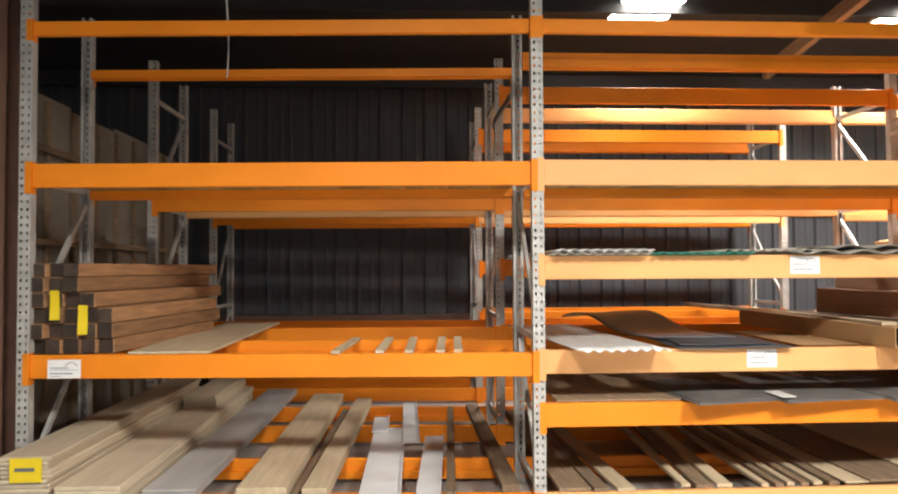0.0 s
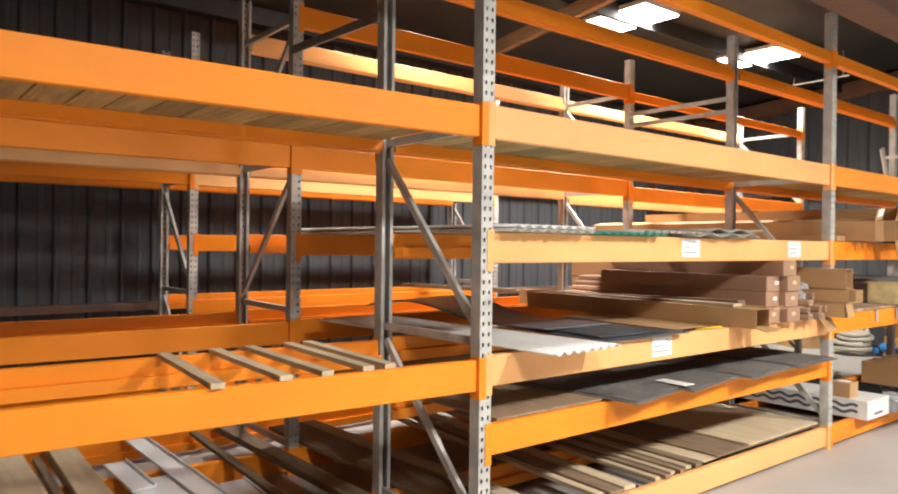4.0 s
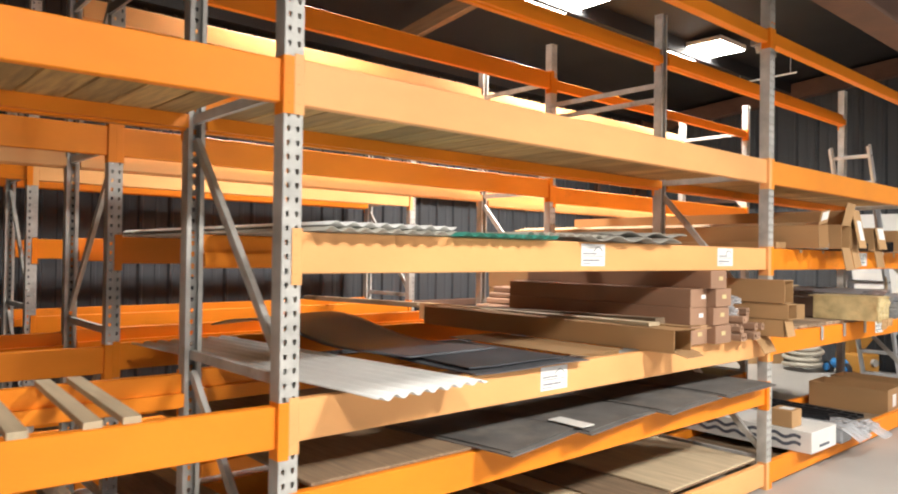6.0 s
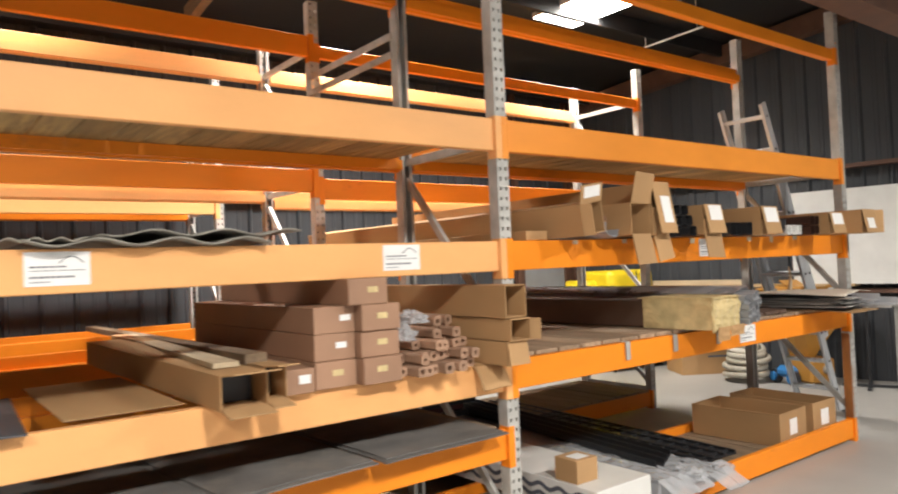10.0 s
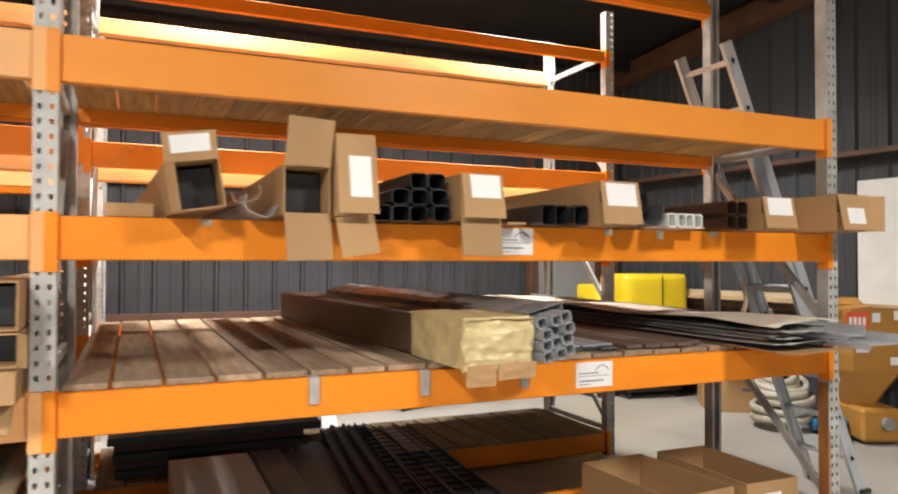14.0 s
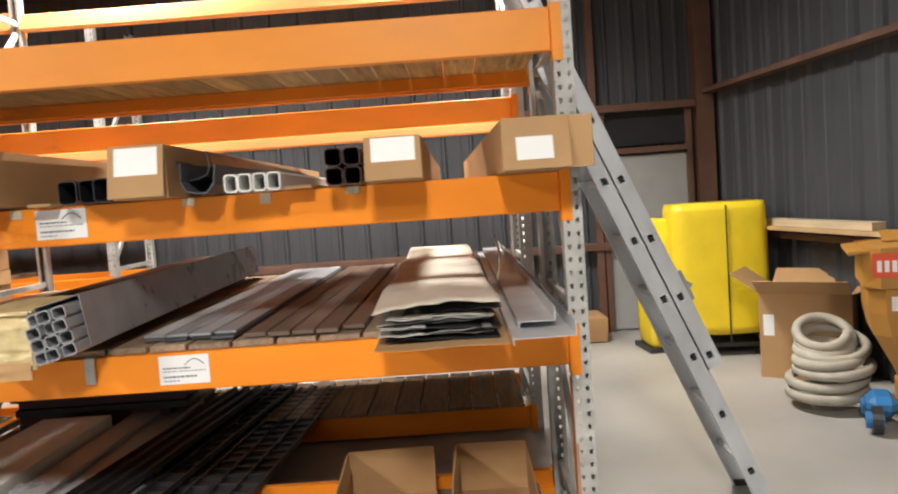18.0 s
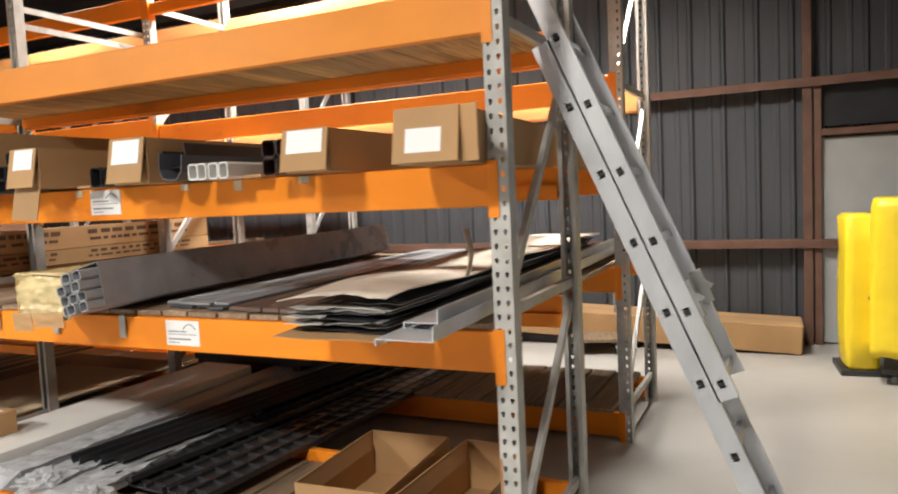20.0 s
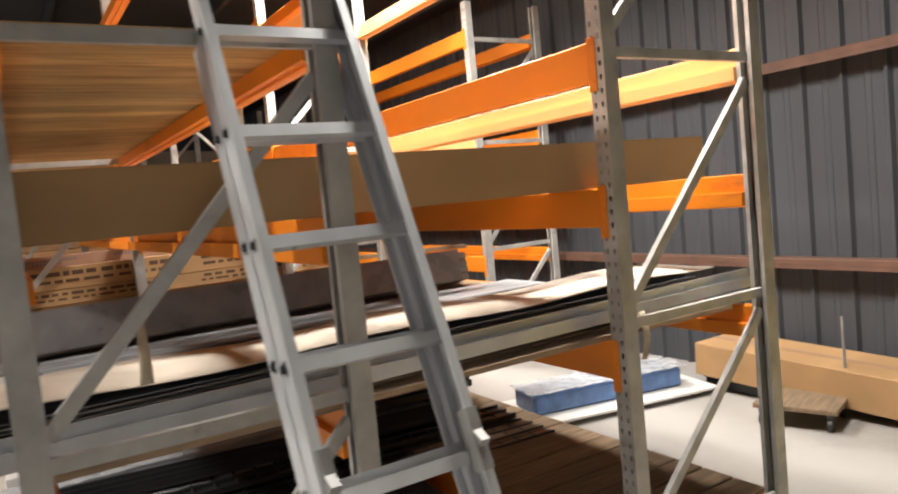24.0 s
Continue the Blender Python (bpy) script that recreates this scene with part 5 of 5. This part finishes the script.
# ---- around the walls ----
def cover_cart():
    c = thing("covered_cart", (10.39, 8.70, 0), "tall bright yellow tarp cover on a wheeled black cart", "cart", rz=-8, size=0.92)
    bm = bmesh.new()
    n, rows = 40, 18
    ring = []
    for j in range(rows + 1):
        v = j / rows
        loop = []
        for k in range(n):
            a = k * math.tau / n
            ca, sa = math.cos(a), math.sin(a)
            e = 0.28
            x = 0.46 * abs(ca) ** e * (1 if ca > 0 else -1)
            y = 0.34 * abs(sa) ** e * (1 if sa > 0 else -1)
            s = 1 + 0.05 * (1 - v) + 0.02 * math.sin(a * 7 + v * 3) * (1 - v)
            if v > 0.96:
                s *= 0.97
            loop.append(bm.verts.new((x * s, y * s, 0.24 + 1.28 * v + 0.012 * math.sin(a * 9) * (1 - v))))
        ring.append(loop)
    for a, b in zip(ring, ring[1:]):
        for k in range(n):
            bm.faces.new((a[k], a[(k + 1) % n], b[(k + 1) % n], b[k]))
    bm.faces.new(ring[-1])
    bm.faces.new(ring[0][::-1])
    part("tarp_cover", bm, YELLOW, c, "creased yellow tarp", True)
    part("zip", box(0.05, 0.064, -0.366, -0.362, 0.16, 1.50), BLACK, c, "black zip line")
    part("base_frame", box(-0.38, 0.38, -0.28, 0.28, 0.085, 0.13, 0.005), BLACK, c)
    for sx in (-0.33, 0.33):
        for sy in (-0.23, 0.23):
            bm = bmesh.new()
            rod(bm, (sx - 0.015, sy, 0.042), (sx + 0.015, sy, 0.042), 0.042, 14)
            part("castor", bm, BLACK, c)
    bm = bmesh.new()
    tube_along(bm, [(-0.43, -0.2, 0.6), (-0.47, -0.2, 0.7), (-0.47, 0.2, 0.7), (-0.43, 0.2, 0.6)], 0.012)
    part("push_handle", bm, BLACK, c)
    c2 = thing("yellow_bag", (9.89, 8.93, 0), "lower yellow tarp bag beside the covered cart", "bag", rz=5, size=0.944)
    bm = bmesh.new()
    slab(bm, -0.13, 0.13, -0.22, 0.22, 0.05, 1.35, 0.03)
    bmesh.ops.subdivide_edges(bm, edges=bm.edges[:], cuts=4, use_grid_fill=True)
    for v in bm.verts:
        v.co += Vector((1, 1, 0.3)) * 0.02 * noise.noise(v.co * 5)
    part("bag", bm, YELLOW, c2, "", True)
    part("foot_frame", box(-0.17, 0.17, -0.24, 0.24, 0.0, 0.05, 0.004), BLACK, c2)


cover_cart()


def floor_box(x, y, w, l, h, rz, label, z=0.0, flaps=True):
    c = thing("cardboard_box", (x, y, z), label, "box", "floor boxes", rz=rz)
    t = 0.006
    part("bottom", box(-w / 2, w / 2, -l / 2, l / 2, 0, t), CARD, c)
    for s in (-1, 1):
        part("side", box(min(s * w / 2, s * (w / 2 - t)), max(s * w / 2, s * (w / 2 - t)), -l / 2, l / 2, t, h), CARD, c)
        part("end", box(-w / 2 + t, w / 2 - t, min(s * l / 2, s * (l / 2 - t)), max(s * l / 2, s * (l / 2 - t)), t, h), CARD, c)
        if flaps:
            f = part("flap", box(-w / 2, w / 2, 0, l * 0.45, -0.003, 0.003), CARD, c)
            f.matrix_basis = pose(0, s * l / 2, h, (25 if s > 0 else 180 - 30), 0, 0)
            f = part("flap", box(0, w * 0.4, -l / 2 + 0.01, l / 2 - 0.01, -0.003, 0.003), CARD, c)
            f.matrix_basis = pose(s * w / 2, 0, h, 0, -20 if s > 0 else 180 + 35)
    part("paper_label", box(-w * 0.5 + 0.03, -w * 0.5 + 0.11, -l / 2 - 0.002, -l / 2 - 0.0005, h * 0.5, h * 0.75), WHITE, c, "white paper label")
    part("dark_print", box(0.02, w * 0.42, -l / 2 - 0.002, -l / 2 - 0.0005, h * 0.32, h * 0.36), INK, c)


floor_box(10.80, 7.72, 0.66, 0.56, 0.68, -34, "open brown cardboard box on the concrete floor")


def hose_coil():
    c = thing("hose_coil", (10.50, 6.82, 0), "coiled ribbed cream hose in a loose leaning pile", "hose", rz=-20, size=0.944)
    rr = random.Random(6)
    pts = []
    turns, n = 7, 30
    jit = [(rr.uniform(-0.05, 0.05), rr.uniform(-0.05, 0.05), rr.uniform(-0.03, 0.03), rr.uniform(-0.22, 0.22)) for _ in range(turns + 2)]
    for k in range(turns * n):
        a = k * math.tau / n
        i, f = divmod(k / n, 1.0)
        ja, jb = jit[int(i)], jit[int(i) + 1]
        dx, dy, dr, tl = [p + (q - p) * f for p, q in zip(ja, jb)]
        lvl = k / n
        q = max(0, lvl - 3) / 5
        rad = 0.28 - 0.018 * lvl + dr * 0.8
        x, y = rad * math.cos(a), rad * math.sin(a)
        tilt = tl + 0.95 * q
        z = 0.06 + 0.085 * min(lvl, 3) + 0.03 * max(0, lvl - 3)
        pts.append((x + dx, y * math.cos(tilt) + dy + 0.1 * q, max(0.045, z + 0.16 * q + y * math.sin(tilt) + 0.05 * abs(tl))))
    bm = bmesh.new()
    tube_along(bm, pts, 0.036, 10)
    part("hose", bm, HOSE, c, "", True)

hose_coil()


def blower():
    """A tan insulation blower: tapered hopper on a base with blue wheels."""
    c = thing("blowing_machine", (10.78, 6.28, 0), "tan insulation blowing machine with a tapered hopper", "machine", rz=-24, size=0.944)
    TAN = material("tan_plastic", (0.42, 0.20, 0.035), 0.5, 0, 0.08, 4, 0.06)
    bm = bmesh.new()
    prof = [(0.32, 0.13, 0.15), (0.40, 0.16, 0.18), (0.66, 0.29, 0.30), (0.80, 0.315, 0.32), (0.96, 0.32, 0.325), (0.97, 0.345, 0.35), (1.22, 0.345, 0.35)]
    rings = []
    for z, hx, hy in prof:
        cx = 0.09
        rings.append([bm.verts.new(p) for p in ((-hx + cx, -hy, z), (hx - cx, -hy, z), (hx, -hy + cx, z), (hx, hy - cx, z), (hx - cx, hy, z), (-hx + cx, hy, z), (-hx, hy - cx, z), (-hx, -hy + cx, z))])
    for a, b in zip(rings, rings[1:]):
        for k in range(8):
            bm.faces.new((a[k], a[(k + 1) % 8], b[(k + 1) % 8], b[k]))
    bm.faces.new(rings[0][::-1])
    part("hopper", bm, TAN, c)
    part("base", box(-0.14, 0.22, -0.3, 0.2, 0.03, 0.33, 0.03), TAN, c)
    bm = bmesh.new()
    slab(bm, -0.30, 0.1, -0.3, 0.3, 1.21, 1.235, 0.005)
    lid = part("lid", bm, TAN, c)
    lid.matrix_basis = pose(0, 0, 0.0, 0, -6)
    bm = bmesh.new()
    rod(bm, (0.08, -0.35, 0.2), (0.08, -0.295, 0.2), 0.055, 16)
    part("outlet", bm, DARKSTEEL, c, "steel hose outlet")
    for s in (-1, 1):
        bm = bmesh.new()
        rod(bm, (-0.25 + s * 0.0, s * 0.16, 0.09), (-0.31, s * 0.16, 0.09), 0.09, 18)
        part("wheel", bm, BLACK, c)
        bm = bmesh.new()
        rod(bm, (-0.24, s * 0.16, 0.09), (-0.345, s * 0.16, 0.09), 0.055, 16)
        part("hub", bm, BLUE, c, "blue wheel hub")
    part("motor_cover", box(-0.33, -0.145, -0.13, 0.13, 0.09, 0.23, 0.05), BLUE, c, "blue plastic cover")
    lab = part("red_label", box(-0.30, -0.10, -0.353, -0.3505, 1.04, 1.19), RED, c, "red square label with white marks")
    bm = bmesh.new()
    for k in range(4):
        slab(bm, -0.275 + k * 0.04, -0.25 + k * 0.04, -0.356, -0.3535, 1.075, 1.145)
    part("label_mark", bm, WHITE, lab)
    for u0, u1, v0, v1 in ((-0.07, 0.0, 1.1, 1.18), (0.12, 0.33, 1.12, 1.2), (0.16, 0.29, 1.01, 1.05)):
        part("paper_label", box(u0, u1, -0.353, -0.3505, v0, v1), WHITE, c, "white paper label")
    for u0, u1, v0, v1 in ((-0.2, -0.09, 0.83, 0.92), (0.10, 0.22, 0.72, 0.79)):
        part("paper_label", box(u0, u1, -0.331, -0.327, v0, v1), WHITE, c, "white paper label")
    bm = bmesh.new()
    slab(bm, -0.16, 0.1, -0.07, 0.07, -0.004, 0.004)
    part("raised_flap", bm, TAN, c, "raised tan lid flap").matrix_basis = pose(-0.05, 0.05, 1.265, 25)


blower()

# long carton on the floor by the rear wall, and the dolly
c = thing("long_carton", (8.08, 9.56, 0.0), "very long brown carton lying tilted along the metal wall", "box")
c.matrix_basis = pose(8.08, 9.56, 0.066, 0, 2.4, 1) @ Matrix.Scale(0.944, 4)
part("body", box(-1.5, 1.48, -0.27, 0.27, 0.0, 0.27, 0.006), CARD, c)
part("end_flap", box(1.482, 1.488, -0.25, 0.25, 0.01, 0.26), CARD, c)
part("tape", box(-1.499, 1.479, -0.03, 0.03, 0.2702, 0.2712), KRAFT, c, "brown sealing tape")
# assumed dark block, added to prop the raised end of the carton
c = thing("dark_crate", (6.98, 9.60, 0.0), "dark low block propping the long carton", "crate")
part("body", box(-0.3, 0.3, -0.22, 0.22, 0.0, 0.085, 0.01), BLACK, c)
part("rim", box(-0.31, 0.31, -0.23, 0.23, 0.0855, 0.098, 0.004), BLACK, c)
c = thing("platform_dolly", (7.66, 9.12, 0), "low wooden platform dolly with black castors", "dolly", rz=18, size=0.8)
part("platform", box(-0.32, 0.32, -0.26, 0.26, 0.15, 0.19, 0.004), OLDWOOD, c)
for sx in (-0.26, 0.26):
    for sy in (-0.2, 0.2):
        bm = bmesh.new()
        rod(bm, (sx - 0.018, sy, 0.055), (sx + 0.018, sy, 0.055), 0.055, 14)
        slab(bm, sx - 0.025, sx + 0.025, sy - 0.02, sy + 0.02, 0.1, 0.15)
        part("castor", bm, BLACK, c)
bm = bmesh.new()
rod(bm, (0.29, 0.23, 0.19), (0.29, 0.23, 0.85), 0.012, 8)
part("push_bar", bm, DARKSTEEL, c)

# grey door with a transom in the rear wall
d = thing("door_1", (10.10, REAR - 0.05, 0), "plain light grey steel door below a dark transom", "door", kind="structure", size=0.9)
part("leaf", box(-0.48, 0.5, -0.03, 0.0, 0.02, 2.15, 0.003), DOORPAINT, d)
part("transom", box(-0.48, 0.5, -0.012, 0.0, 2.27, 2.68), BLACK, d, "dark closed transom panel")
for e in ((-0.55, -0.48, 0.0, 2.75), (0.5, 0.57, 0.0, 2.75)):
    part("jamb", box(e[0], e[1], -0.08, 0.0, e[2], e[3], 0.003), RUST, d, "rusty brown steel jamb")
for z in (2.17, 2.69):
    part("head", box(-0.48, 0.5, -0.08, 0.0, z, z + 0.07, 0.003), RUST, d, "rusty brown steel head")
bm = bmesh.new()
rod(bm, (-0.40, -0.03, 1.0), (-0.40, -0.08, 1.0), 0.025, 12)
part("door_knob", bm, DARKSTEEL, d)

# white foam board and wooden shelf on the east wall
ang = math.degrees(math.atan(0.13))


def on_east(name, y, mat, label, cat, e, z, extra=0.0):
    c = thing(name, (right_x(y) - 0.05 - extra, y, z), label, cat, rz=ang)
    part("panel", box(*e), mat, c)
    return c


on_east("white_board", 5.2, WHITEP, "large white foam board leaning on the wall girts", "board", (-0.06, -0.02, -1.4, 1.3, 0, 1.13), 1.155, 0.13)
on_east("wall_shelf", 7.5, PINE, "long pine board lying on the wall girt", "shelf", (-0.22, 0.0, -1.7, 1.6, 0, 0.03), 1.13, 0.02)
on_east("shelf_board", 7.9, PALEPINE, "pale board lying on the wall shelf", "board", (-0.16, -0.05, -0.75, 0.7, 0, 0.06), 1.162, 0.02)

# dark bench and stand by the east wall
c = thing("workbench", (11.25, 4.82, 0), "dark steel workbench with cluttered top", "workbench", rz=ang)
part("top", box(-0.35, 0.1, -0.55, 0.55, 0.92, 0.96, 0.003), DARKSTEEL, c)
part("cabinet", box(-0.30, 0.08, -0.5, 0.5, 0.05, 0.9, 0.01), BLACK, c)
for sx in (-0.3, 0.06):
    for sy in (-0.5, 0.5):
        part("leg", box(sx - 0.02, sx + 0.02, sy - 0.02, sy + 0.02, 0, 0.92), DARKSTEEL, c)
c = thing("roller_stand", (10.92, 5.6, 0), "thin black roller stand with a cross base", "stand")
bm = bmesh.new()
rod(bm, (0, 0, 0.03), (0, 0, 0.86), 0.016, 10)
part("pole", bm, BLACK, c)
for a in (0, 90):
    m = part("foot", box(-0.28, 0.28, -0.018, 0.018, 0.0, 0.03, 0.003), BLACK, c)
    m.matrix_basis = pose(0, 0, 0.002 * (a > 0), 0, 0, a + 20)
part("head", box(-0.2, 0.2, -0.03, 0.03, 0.86, 0.9, 0.004), DARKSTEEL, c)

# partition of boards and studs at the west end
for k in range(4):
    y0 = 5.35 + k * 0.86
    bm = bmesh.new()
    slab(bm, -2.74, -2.72, y0, y0 + 0.845, 0.02, 2.955 - 0.03 * (k % 2), 0.002)
    tagged(part("partition_panel", bm, PARTITION), "grubby beige wall board of a low partition", "panel", "partition panels", "structure")
for k in range(9):
    y = 5.34 + k * 0.43
    bm = bmesh.new()
    slab(bm, -2.716, -2.68, y - 0.02, y + 0.02, 0.0, 2.905, 0.002)
    tagged(part("partition_stud", bm, OLDWOOD), "dark wooden stud on the partition", "stud", "partition studs", "structure")
for z in (1.105, 1.805, 2.505):
    bm = bmesh.new()
    slab(bm, -2.678, -2.65, 5.3, 8.8, z, z + 0.05, 0.002)
    tagged(part("partition_rail", bm, OLDWOOD), "dark wooden rail across the partition studs", "rail", "partition rails", "structure")

# cord hanging from the roof and the sloping roof struts
bm = bmesh.new()
tube_along(bm, [(-1.3 + 0.01 * math.sin(k), 5.6, 3.065 + k * (roof_z(5.6) - 3.065) / 10) for k in range(11)], 0.006, 6)
tagged(part("hanging_cord", bm, WHITEP), "thin pale cord hanging from the dark roof", "cord")
for y in (0.5, 2.2, 3.9, 5.6, 7.3, 9.4):
    bm = bmesh.new()
    slab(bm, WX0, 10.85 if y > 9 else WX1, y - 0.03, y + 0.03, roof_z(y) - 0.19, roof_z(y) - 0.006)
    tagged(part("roof_purlin", bm, ROOFMETAL), "dark steel roof purlin", "purlin", "roof purlins", "structure")

bm = bmesh.new()
rod(bm, (9.45, 7.4, 4.105), (9.38, 6.5, 4.105), 0.012, 8)
for y in (7.3, 6.6):
    rod(bm, (9.42, y, 4.105), (9.42, y, roof_z(y)), 0.004, 6)
tagged(part("conduit", bm, WHITEP), "thin white conduit hung under the roof", "conduit")

# pale torn tapes tied round the folded sheets
for x, y, z, h, hang in ((8.17, 5.05, Z1 + 0.13, 0.2, 1), (8.40, 6.9, Z1 + 0.06, 0.2, -1)):
    bm = bmesh.new()
    sheet(bm, span(-0.02, 0.02, 3), span(0, h, 12), lambda u, v: 0.02 * math.sin(v * 16) + 0.25 * u * math.sin(v * 9), 0.003)
    for v in bm.verts:
        v.co = (v.co.z + x, y + v.co.x * (1 - 0.5 * v.co.y / h), z + hang * v.co.y)
    tagged(part("tape_strip", bm, BEIGE, None, "", True), "torn pale fabric tape hanging off the folded sheets", "tape", "torn tapes")
